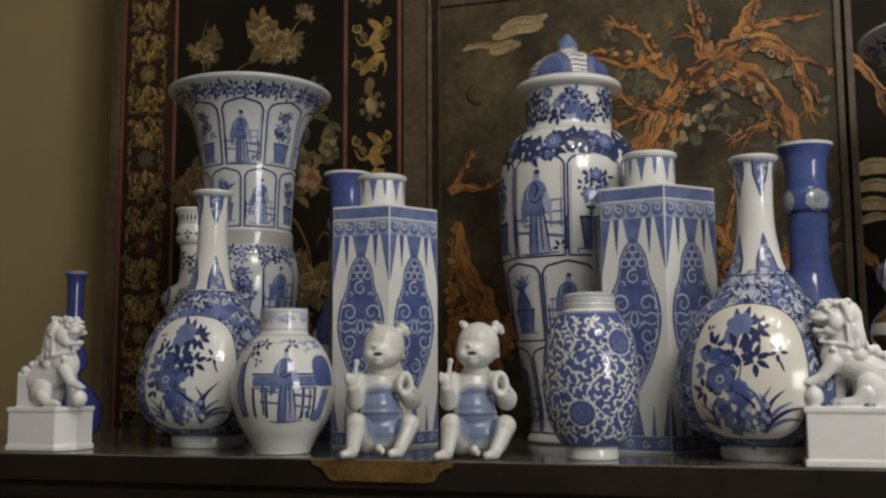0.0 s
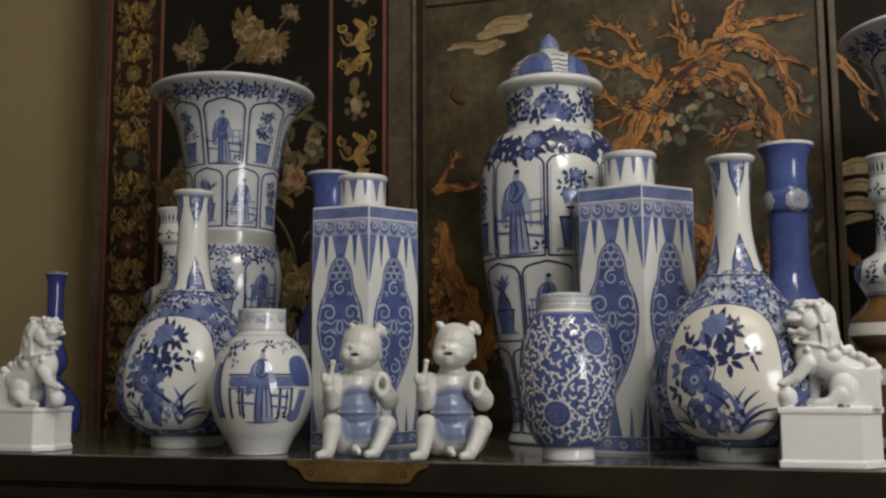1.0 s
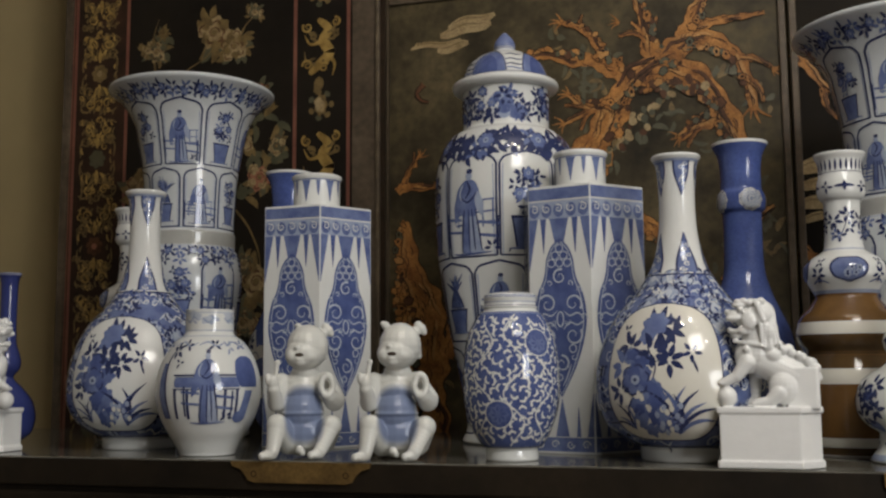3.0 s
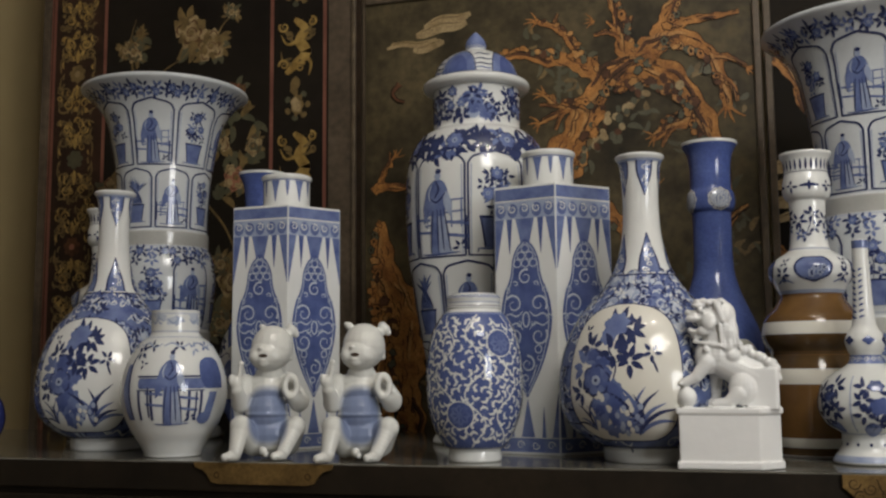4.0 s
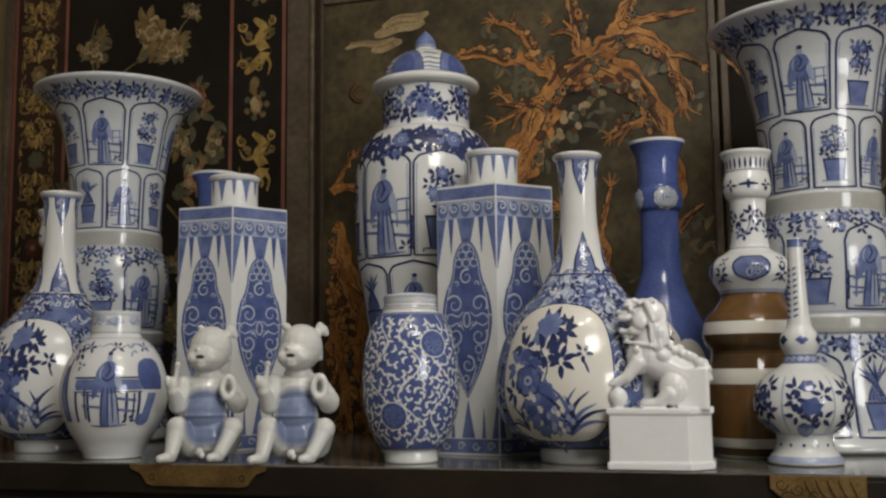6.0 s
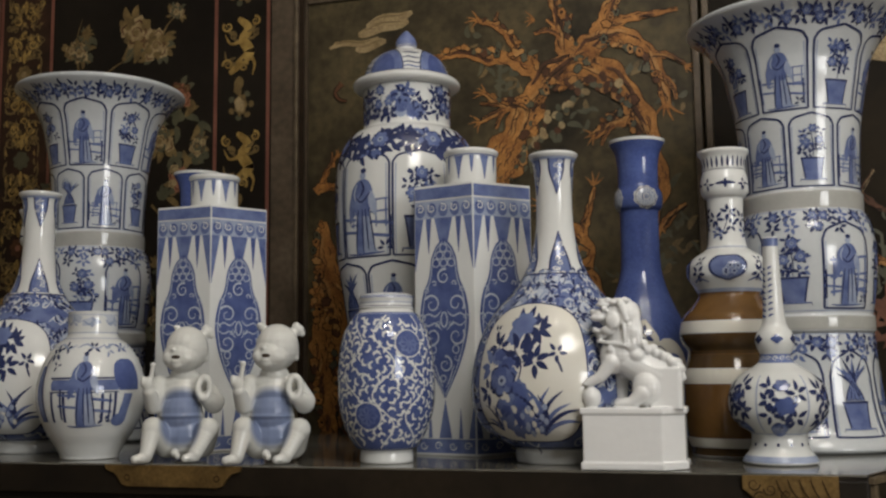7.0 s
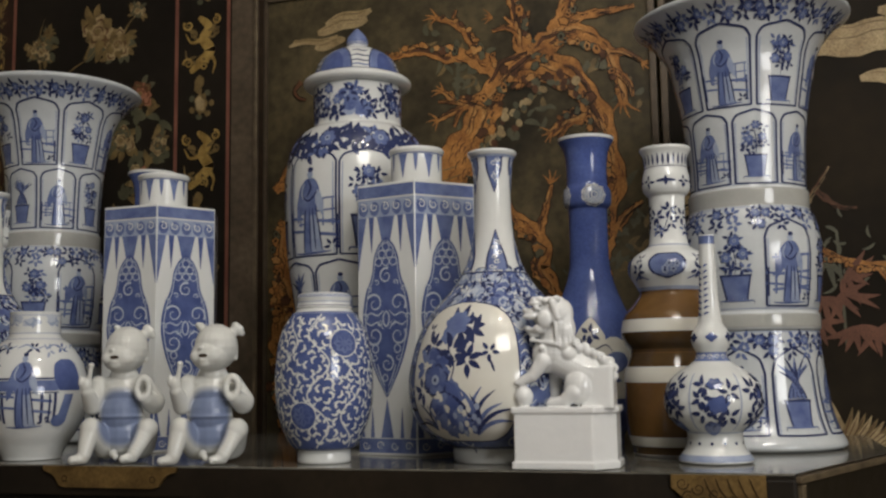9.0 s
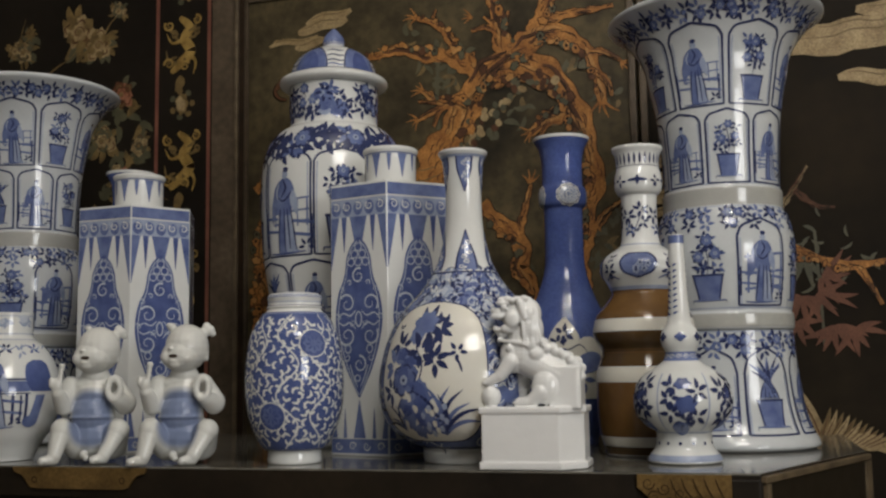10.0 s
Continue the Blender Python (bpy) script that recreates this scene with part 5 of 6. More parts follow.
    for k in range(5):
        s = t.at(math.radians(-20 + 72 * k + 30), 0.30)
        for z0, g, hw in ((0.034, -1, 0.0086), (-0.094, 1, 0.0078)):
            ln = 0.040 if g < 0 else 0.046
            rows = [(z0, -hw, hw), (z0 + g * ln * 0.35, -hw * 0.95, hw * 0.95), (z0 + g * ln * 0.7, -hw * 0.5, hw * 0.5), (z0 + g * ln, -0.0005, 0.0005)]
            rows = rows if g > 0 else rows[::-1]
            p.fill(s, DARK, rows, 1)
            p.fill(s, WASH, [(z * 0.94 + z0 * 0.06, a * 0.8, b * 0.8) for z, a, b in rows], 2)
            for q in range(6):
                spiral(p, s, WHITE, rnd.uniform(-0.45, 0.45) * hw, z0 + g * ln * (0.08 + 0.12 * q), hw * 0.32, 1 if q % 2 else -1, 0.0011, 4, q)
    p.done(v, "painted_border", "blue lappets round the neck", "stuff")


bottle(-0.460, 1.822, "blue-and-white bottle vase with long neck and flower panels", -5, 1.0, 1.06, WHITE)
bottle(0.246, 1.778, "blue-and-white bottle vase with cream flower panels beside a white lion", 2, 0.986, 1.075, CREAM)


# powder-blue bottles
def blue_bottle(x, y, label, turn, tall):
    t = Turned([(0.036, 0.0), (0.0372, 0.003), (0.0380, 0.012), (0.0470, 0.0278), (0.0560, 0.048), (0.0605, 0.070), (0.0622, 0.0990), (0.0592, 0.1356), (0.0526, 0.1574), (0.0429, 0.1793), (0.0341, 0.2012), (0.0276, 0.2233),
                (0.0254, 0.2454), (0.0250, 0.28), (0.0252, 0.3049), (0.0262, 0.3085), (0.0296, 0.3124), (0.0311, 0.3236), (0.0296, 0.3349), (0.0268, 0.3400), (0.0264, 0.365), (0.0290, 0.385), (0.0345, 0.3970), (0.0363, 0.4005), (0.0363, 0.4030)])
    v = vase("blue_bottle_vase", x, y, label, "vase", "powder-blue bottle vases", turn, tall)
    part("body", t.body("body", POWDER), v)
    p = Paint()
    p.band(t, WHITE, 0.3995, 0.4035, 1)
    p.done(v, "rim", "white rim")
    for k in range(4):
        s = t.at(math.radians(22 + 90 * k), 0.3236)
        p.disc(s, WHITE, 0, 0, 0.0165, 0.0150, 1, 0, 0.06, 9)
        p.disc(s, PALE, 0, 0, 0.0130, 0.0115, 2)
        p.ring(s, DARK, 0, 0, 0.0142, 0.0128, 0.0009, 3)
        for q in range(9):
            p.ring(s, WHITE, 0.0100 * math.cos(q * 0.7), 0.0088 * math.sin(q * 0.7), 0.0024, 0.0022, 0.0009, 4)
        for q in range(3):
            p.stroke(s, DARK, [(-0.005 + q * 0.004, -0.005), (-0.005 + q * 0.004, 0.005)], 0.001, 3)
        p.ring(s, WHITE, 0, 0, 0.004, 0.004, 0.001, 4)
        p.done(v, "medallion", "white ringed medallion")
    for k in range(3):
        th = math.radians(18 + 120 * k)
        s = t.at(th, 0.105)
        p.fill(s, CREAM, [(-0.045, -0.010, 0.030), (-0.030, -0.026, 0.040), (-0.008, -0.028, 0.045), (0.012, -0.020, 0.040), (0.026, 0.000, 0.030), (0.032, 0.010, 0.02)], 1)
        p.fill(s, CREAM, [(0.018, -0.040, 0.000), (0.032, -0.036, 0.004), (0.046, -0.028, -0.004), (0.056, -0.018, -0.012)], 2)
        leafy(p, s, -0.016, 0.036, 0.014, 5, DARK, 4, 4.2, 0.4)
        leafy(p, s, -0.024, 0.024, 0.012, 5, DARK, 4, 4.2, 2.4)
        p.disc(s, WASH, 0.016, 0.0, 0.018, 0.013, 4, 0.3)
        leafy(p, s, 0.004, -0.020, 0.016, 5, WASH, 4, 4.6, 1.0)
        p.stroke(s, DARK, [(-0.03, 0.02), (-0.012, 0.016), (0.004, 0.022), (0.014, 0.012)], 0.0015, 4)
        p.done(v, "flower_panel", "cream panel with blue flowers")


blue_bottle(-0.352, 2.05, "powder-blue ringed bottle vase behind a hexagonal vase", -75, 1.0)
blue_bottle(0.319, 2.012, "powder-blue ringed bottle vase with cream flower panels", 0, 0.984)

t = Turned([(0.019, 0.0), (0.0205, 0.002), (0.0215, 0.006), (0.0347, 0.0160), (0.0395, 0.030), (0.0403, 0.0420), (0.0360, 0.060), (0.0237, 0.0770), (0.0130, 0.0880), (0.0098, 0.0935), (0.0130, 0.0985), (0.0172, 0.1040), (0.0190, 0.1140),
            (0.0165, 0.1260), (0.0126, 0.1380), (0.0112, 0.1580), (0.0110, 0.1850), (0.0118, 0.2237), (0.0150, 0.2330), (0.0158, 0.2360), (0.0148, 0.2372)], 0.003)
v = vase("small_blue_bottle", -0.664, 1.81, "small dark-blue glazed bottle with slender ringed neck", "bottle")
part("body", t.body("body", NAVY, 80), v)
p = Paint()
p.band(t, WHITE, 0.2345, 0.2370, 1)
p.done(v, "rim", "pale worn rim")


# gourd vases with brown bands
def gourd(x, y, label, turn, tall):
    t = Turned([(0.045, 0.0), (0.0473, 0.002), (0.0474, 0.007), (0.0526, 0.0250), (0.0552, 0.0560), (0.0548, 0.0860), (0.0532, 0.0965), (0.0500, 0.1072), (0.0478, 0.1168), (0.0500, 0.1220), (0.0532, 0.1265), (0.0562, 0.1345), (0.0566, 0.1424),
                (0.0526, 0.1585), (0.0420, 0.1714), (0.0346, 0.1820), (0.0345, 0.1860), (0.0395, 0.1955), (0.0450, 0.2050), (0.0460, 0.2125), (0.0448, 0.2200), (0.0370, 0.2290), (0.0255, 0.2366), (0.0217, 0.2431), (0.0198, 0.2694), (0.0204, 0.2960),
                (0.0225, 0.2985), (0.0262, 0.3045), (0.0269, 0.3125), (0.0260, 0.3225), (0.0243, 0.3290), (0.0246, 0.3400), (0.0262, 0.3470), (0.0286, 0.3510), (0.0289, 0.3545)])
    v = vase("gourd_vase", x, y, label, "vase", "gourd vases with brown bands", turn, tall)
    part("body", t.body("body", WHITE), v)
    p = Paint()
    for m, z0, z1 in ((BROWN, 0.1535, 0.1865), (BROWN_DEEP, 0.1000, 0.1390), (BROWN, 0.0225, 0.0825), (BROWN_DEEP, 0.001, 0.0115)):
        p.band(t, m, z0, z1, 0)
        p.done(v, "glaze_band", "brown glaze band")
    for z0, z1 in ((0.0835, 0.0990), (0.1400, 0.1525), (0.0125, 0.0215)):
        p.band(t, CREAM, z0, z1, 0)
        p.done(v, "glaze_band", "cream glaze band")
    for z in (0.1150, 0.1185):
        p.band(t, BROWN, z, z + 0.0012, 1)
        p.done(v, "glaze_line", "thin light brown line")
    p.band(t, PALE, 0.1865, 0.1905, 1), p.band(t, DARK, 0.3300, 0.3308, 1), p.band(t, PALE, 0.2380, 0.2395, 1)
    for k in range(26):
        s = t.at(k * 2 * math.pi / 26, 0.338)
        p.leaf(s, DARK, 0, -0.006, math.pi / 2, 0.014, 0.0028, 1, 0)
    for k in range(4):
        s = t.at(k * math.pi / 2 + 0.1, 0.3125)
        p.stroke(s, DARK, [(-0.011, 0), (0, 0.001), (0.011, 0)], 0.004, 1)
        p.stroke(s, DARK, [(0, -0.005), (0, 0.006)], 0.004, 1)
        s = t.at(k * math.pi / 2 + 0.2, 0.268)
        p.stroke(s, DARK, [(-0.008, -0.016), (-0.002, 0.0), (0.002, 0.014)], 0.001, 1)
        leafy(p, s, 0, 0.012, 0.009, 5, DARK, 2, 4.4, 0.5)
        leafy(p, s, 0.002, -0.004, 0.008, 4, DARK, 2, 4.0, -0.3)
        leafy(p, s, -0.008, -0.014, 0.008, 4, DARK, 2, 4.4, 2.5)
        s = t.at(k * math.pi / 2 + 0.05, 0.2130)
        p.fill(s, DARK, [(-0.0145, -0.002, 0.002), (-0.008, -0.017, 0.017), (0.002, -0.0215, 0.0215), (0.010, -0.019, 0.019), (0.0145, -0.013, 0.013)], 1)
        p.fill(s, WASH, [(-0.012, -0.003, 0.003), (-0.007, -0.0145, 0.0145), (0.002, -0.019, 0.019), (0.009, -0.0165, 0.0165), (0.013, -0.011, 0.011)], 2)
        for q in range(6):
            blossom(p, s, rnd.uniform(-0.012, 0.012), rnd.uniform(-0.006, 0.009), 0.0038, 4, 5, DARK, PALE)
        s = t.at(k * math.pi / 2 + 0.05 + math.pi / 4, 0.2080)
        leafy(p, s, 0, 0, 0.009, 6, DARK, 2, 6.0)
        leafy(p, s, 0.002, 0.014, 0.006, 4, DARK, 2, 5.0)
        p.stroke(s, WASH, [(-0.012, -0.010), (0, -0.006), (0.012, -0.010)], 0.0022, 2)
        s = t.at(k * math.pi / 2 + 1.0, 0.268)
        leafy(p, s, 0, 0.004, 0.009, 6, DARK, 2, 6.0)
        leafy(p, s, 0.003, -0.012, 0.007, 5, WASH, 2, 5.0)
        s = t.at(k * math.pi / 2 + 0.9, 0.3125)
        leafy(p, s, 0, 0, 0.007, 5, DARK, 2, 6.0)
    p.done(v, "painted_border", "blue painted flowers and medallions", "stuff")


gourd(-0.563, 1.955, "slender blue-and-white gourd vase with brown bands behind a bottle vase", 10, 0.968)
gourd(0.429, 1.872, "gourd vase with brown glaze bands and a white painted neck", 0, 0.979)

# small oval jar covered with scrolling foliage
t = Turned([(0.027, 0.0), (0.0292, 0.0015), (0.0288, 0.010), (0.0287, 0.0140), (0.0350, 0.0180), (0.0452, 0.0370), (0.0515, 0.061), (0.0533, 0.0864), (0.0520, 0.111), (0.0482, 0.1357), (0.0431, 0.1481), (0.0355, 0.1605), (0.0305, 0.1645), (0.0298, 0.1665)])
v = vase("oval_jar", 0.061, 1.738, "small oval blue jar with dense white scrolling foliage and lid", "jar")
part("body", t.body("body", WHITE), v)
lid = Turned([(0.0300, 0.1668), (0.0306, 0.1690), (0.0292, 0.1705), (0.0292, 0.1760), (0.0300, 0.1785), (0.0285, 0.1820), (0.0230, 0.1845), (0.0120, 0.1858), (0.004, 0.1860)], 0.001)
lid_ob = part("lid", lid.body("lid", WHITE, 80), v, "flat lid with a blue scroll edge")
p = Paint()
p.band(lid, WASH, 0.1790, 0.1840, 0), p.band(lid, DARK, 0.1695, 0.1702, 1), p.band(lid, PALE, 0.1735, 0.1745, 1)
for k in range(26):
    p.stroke(lid.at(k * 2 * math.pi / 26, 0.1815), WHITE, [(-0.002, -0.001), (0.0005, 0.0012), (0.0025, -0.0005)], 0.0012, 2)
p.done(lid_ob, "painted_border", "blue painted lid border")
p = Paint()
p.band(t, GROUND, 0.0150, 0.1625, 0), p.band(t, DARK, 0.0150, 0.0162, 1), p.band(t, PALE, 0.1605, 0.1612, 1)
p.done(v, "painted_ground", "dense blue ground")
for k in range(9):             # undulating stems
    s = t.at(k * 2 * math.pi / 9, 0.09)
    p.stroke(s, WHITE, [(0.012 * math.sin(z * 95 + k * 2.1), z) for z in np.linspace(-0.072, 0.069, 17)], 0.0016, 2, "none")
curls = []
for _ in range(6000):
    th, z = rnd.uniform(-math.pi, math.pi), rnd.uniform(0.018, 0.160)
    r = float(np.interp(z, t.z, t.r))
    if all((((th - a + math.pi) % (2 * math.pi) - math.pi) * r) ** 2 + (z - b) ** 2 > 0.0071 ** 2 for a, b in curls):
        curls.append((th, z))
for k, (th, z) in enumerate(curls):
    s, g, a = t.at(th, z), 1 if k % 2 else -1, rnd.random() * 6.28
    if 0.024 < z < 0.156:
        c1, s1 = math.cos(a), math.sin(a)
        p.stroke(s, WHITE, [(-0.0042 * c1, -0.0042 * s1), (-0.001 * c1 - g * 0.0018 * s1, -0.001 * s1 + g * 0.0018 * c1), (0.0028 * c1, 0.0028 * s1), (0.0036 * c1 + g * 0.0026 * s1, 0.0036 * s1 - g * 0.0026 * c1)], 0.0025, 2, "both", 0.0014)
        p.leaf(s, WHITE, 0, 0, a + g * 1.3, 0.0042, 0.0018, 2)
        p.leaf(s, WHITE, 0.002 * c1, 0.002 * s1, a - g * 1.2, 0.0036, 0.0016, 2)
for th, z in ((-0.35, 0.052), (0.55, 0.128), (1.7, 0.06), (2.8, 0.12), (-1.6, 0.12), (-2.6, 0.06)):
    s = t.at(th, z)
    p.disc(s, GROUND, 0, 0, 0.0155, 0.0150, 3)
    p.ring(s, WHITE, 0, 0, 0.0150, 0.0145, 0.0012, 4)
    p.disc(s, WASH, 0, 0, 0.0105, 0.0100, 4, 0, 0.14, 8)
    for q in range(8):
        p.leaf(s, GROUND, 0.003 * math.cos(q * 0.785), 0.003 * math.sin(q * 0.785), q * 0.785, 0.006, 0.0022, 5)
p.done(v, "scrolling_foliage", "scrolling white foliage", "stuff")

# round jar with an open mouth
t = Turned([(0.031, 0.0), (0.0333, 0.001), (0.0340, 0.0040), (0.0409, 0.0175), (0.0495, 0.0310), (0.0585, 0.0510), (0.0627, 0.0715), (0.0613, 0.0920), (0.0552, 0.1125), (0.0479, 0.1262), (0.0410, 0.1355), (0.0320, 0.1420), (0.0292, 0.1460), (0.0287, 0.1500), (0.0287, 0.1700), (0.0292, 0.1740)])
v = vase("round_jar", -0.314, 1.738, "round blue-and-white jar with plain white foot and painted garden scene", "jar")
part("body", t.body("body", WHITE), v)
p = Paint()
p.band(t, PALE, 0.1480, 0.1490, 1), p.band(t, PALE, 0.1410, 0.1418, 1)
for k in range(7):
    s = t.at(k * 0.9, 0.160)
    p.stroke(s, PALE, [(-0.010, 0.003), (-0.003, -0.002), (0.004, 0.004), (0.010, 0.0)], 0.0028, 1)
    leafy(p, s, 0.002, 0.001, 0.007, 3, PALE, 2, 4, k * 1.3)
    p.disc(s, LINE, rnd.uniform(-0.008, 0.008), rnd.uniform(-0.005, 0.007), 0.010, 0.005, 0, rnd.random() * 3, 0.15, 5)
p.band(t, LINE, 0.1690, 0.1705, 1)
for k in range(9):
    s = t.at(k * 0.7, 0.132)
    p.stroke(s, PALE, [(-0.014, -0.002), (-0.004, 0.002), (0.006, -0.003), (0.015, 0.001)], 0.0022, 1)
    leafy(p, s, 0.004, -0.002, 0.007, 4, WASH if k % 2 else DARK, 2, 4.6, k * 1.7)
for k in range(2):
    s = t.at(math.radians(-6 + 180 * k), 0.075)
    robe(p, s, 0.001, -0.034, 0.090, 4)
    p.fill(s, WASH, [(0.006, -0.038, 0.040), (0.012, -0.040, 0.042), (0.018, -0.038, 0.040)], 2)
    p.stroke(s, DARK, [(-0.041, 0.020), (0.041, 0.020)], 0.002, 3, "none")
    p.stroke(s, DARK, [(-0.041, 0.004), (0.041, 0.004)], 0.0014, 3, "none")
    for x in (-0.038, -0.022, 0.022, 0.037):
        p.stroke(s, DARK, [(x, 0.004), (x, -0.030)], 0.0034, 3, "none")
    p.fill(s, GROUND, [(0.006, 0.042, 0.070), (0.020, 0.036, 0.072), (0.036, 0.038, 0.070), (0.042, 0.048, 0.062)], 3)
    p.fill(s, WASH, [(-0.030, 0.040, 0.054), (-0.014, 0.044, 0.056), (0.002, 0.048, 0.060)], 3)
    p.disc(s, WASH, 0.044, -0.028, 0.010, 0.007, 4)
    p.fill(s, WASH, [(-0.030, -0.062, -0.050), (0.0, -0.066, -0.054), (0.034, -0.064, -0.056)], 3)
    p.stroke(s, DARK, [(-0.050, -0.030), (-0.053, 0.0), (-0.055, 0.036), (-0.048, 0.050)], 0.0035, 4)
    leafy(p, s, -0.046, 0.048, 0.010, 5, DARK, 4, 4.4, 0.6)
    leafy(p, s, -0.036, 0.034, 0.006, 3, DARK, 4, 4.4, 0.2)
    leafy(p, s, 0.034, 0.052, 0.008, 4, PALE, 4, 4.4, 0.2)
p.done(v, "painted_scene", "blue painted garden scene", "stuff")

# sprinkler with a tall thin neck
t = Turned([(0.034, 0.0), (0.0372, 0.0015), (0.0374, 0.0035), (0.0345, 0.0085), (0.0292, 0.0165), (0.0278, 0.0280), (0.0282, 0.0312), (0.0296, 0.0325), (0.0398, 0.0390), (0.0471, 0.0490), (0.0496, 0.0605), (0.0483, 0.0722), (0.0434, 0.0838),
            (0.0338, 0.0925), (0.0217, 0.1000), (0.0165, 0.1055), (0.0152, 0.1115), (0.0185, 0.1185), (0.0200, 0.1272), (0.0165, 0.1358), (0.0128, 0.1415), (0.0104, 0.1595), (0.0091, 0.1890), (0.0079, 0.2250), (0.0080, 0.2335)], 0.003)
v = vase("sprinkler_bottle", 0.473, 1.782, "small blue-and-white sprinkler bottle with thin tall neck", "bottle")
part("body", t.body("body", WHITE), v)
p = Paint()
p.band(t, WASH, 0.2240, 0.2325, 1), p.band(t, WASH, 0.1025, 0.1120, 0), p.band(t, PALE, 0.0030, 0.0090, 0), p.band(t, PALE, 0.0310, 0.0320, 1)
for k in range(14):
    s = t.at(k * 2 * math.pi / 14, 0.0205)
    p.disc(s, DARK, 0, 0, 0.0016, 0.0018, 1)
    spiral(p, t.at(k * 2 * math.pi / 14, 0.107), WHITE, 0, 0, 0.0028, 1, 0.0009, 2)
for k in range(6):
    th = k * math.pi / 3 + 0.15
    s = t.at(th + math.pi / 6, 0.060)
    p.stroke(s, PALE, [(0, -0.026), (0, 0.0), (0, 0.030)], 0.0016, 1, "none")
    s = t.at(th, 0.060)
    if k % 2:
        for dx, dz in ((-0.010, 0.014), (0.008, 0.020), (-0.008, -0.012), (0.010, -0.004), (0.0, 0.004)):
            leafy(p, s, dx, dz, 0.0115, 6, DARK, 2, 5.4, rnd.random() * 6)
        p.disc(s, GROUND, 0.002, 0.010, 0.007, 0.005, 2, 0.4, 0.14, 6)
        p.disc(s, WASH, 0.002, -0.021, 0.009, 0.006, 2)
    else:
        p.disc(s, GROUND, 0.002, 0.000, 0.0115, 0.0085, 2, 0.2, 0.12, 6)
        p.disc(s, GROUND, 0.0, 0.020, 0.0085, 0.0055, 2, 0, 0.12, 6)
        for dx, dz in ((-0.014, 0.006), (-0.012, -0.008), (0.014, 0.012), (0.013, -0.012), (0.0, -0.016), (-0.012, 0.018)):
            leafy(p, s, dx, dz, 0.0108, 5, DARK, 2, 4.8, rnd.random() * 6)
        p.disc(s, WASH, -0.004, -0.024, 0.011, 0.007, 2)
    s = t.at(th, 0.127)
    p.disc(s, GROUND if k % 2 == 0 else DARK, 0, 0, 0.0055, 0.0042, 1, 0, 0.2, 4)
for g in range(2):
    s = t.at(g * math.pi - 0.5, 0.18)
    for k in range(9):
        z = -0.030 + 0.0062 * k
        p.leaf(s, GROUND, -0.001, z, 2.6, 0.0075, 0.0026, 1), p.leaf(s, GROUND, 0.001, z, 0.5, 0.0055, 0.0022, 1)
p.done(v, "painted_spray", "blue flowers and leaves", "stuff")


# ---- white porcelain figures: one plain mesh each ----
class Clay:
    """Balls and slabs gathered into one mesh, to be merged."""

    def __init__(self):
        u, w = np.linspace(0, 2 * np.pi, 18, endpoint=False), np.linspace(0, np.pi, 11)
        self.ball = np.array([(math.sin(b) * math.cos(a), math.sin(b) * math.sin(a), math.cos(b)) for b in w for a in u])
        self.quads = [(i * 18 + j, (i + 1) * 18 + j, (i + 1) * 18 + (j + 1) % 18, i * 18 + (j + 1) % 18) for i in range(10) for j in range(18)]
        self.v, self.f = [], []

    def blob(self, x, y, z, rx, ry=None, rz=None):
        n = len(self.v)
        self.v += (self.ball * (rx, ry or rx, rz or rx) + (x, y, z)).tolist()
        self.f += [tuple(n + i for i in q) for q in self.quads]

    def limb(self, a, b, r0, r1, n=7):
        for k in range(n + 1):
            q = k / n
            self.blob(*[a[i] + (b[i] - a[i]) * q for i in range(3)], r0 + (r1 - r0) * q)

    def slab(self, plan, z0, z1):
        n, m = len(self.v), len(plan)
        self.v += [(x, y, z0) for x, y in plan] + [(x, y, z1) for x, y in plan]
        self.f += [tuple(n + i for i in range(m))[::-1], tuple(n + m + i for i in range(m))]
        self.f += [(n + i, n + (i + 1) % m, n + m + (i + 1) % m, n + m + i) for i in range(m)]


def figure(name, clay, m, mat, label, category, group, voxel, scale=1.0, soft=5):
    ob = new(name, mesh_of(name, np.array(clay.v) * scale, clay.f, mat, smooth=True))
    ob.matrix_basis = m
    r = ob.modifiers.new("merge", "REMESH")
    r.mode, r.voxel_size, r.use_smooth_shade = "VOXEL", voxel, True
    s = ob.modifiers.new("soften", "SMOOTH")
    s.factor, s.iterations = 0.6, soft
    return tagged(ob, label, category, group)


# glaze that turns pale blue over the seated figures' front, below the chest
BIB = material("white_glaze_with_blue_apron", (0.60, 0.605, 0.565), second=(0.70, 0.705, 0.67), scale=14, rough=0.12, bump=0.08, bump_scale=60, fine=0.04)
nt = BIB.node_tree
tc, sep = nt.nodes.new("ShaderNodeTexCoord"), nt.nodes.new("ShaderNodeSeparateXYZ")
nt.links.new(tc.outputs["Object"], sep.inputs[0])


def maths(op, a, b):
    q = nt.nodes.new("ShaderNodeMath")
    q.operation = op
    for i, s in enumerate((a, b)):
        if isinstance(s, (int, float)):
            q.inputs[i].default_value = s
        else:
            nt.links.new(s, q.inputs[i])
    return q.outputs[0]


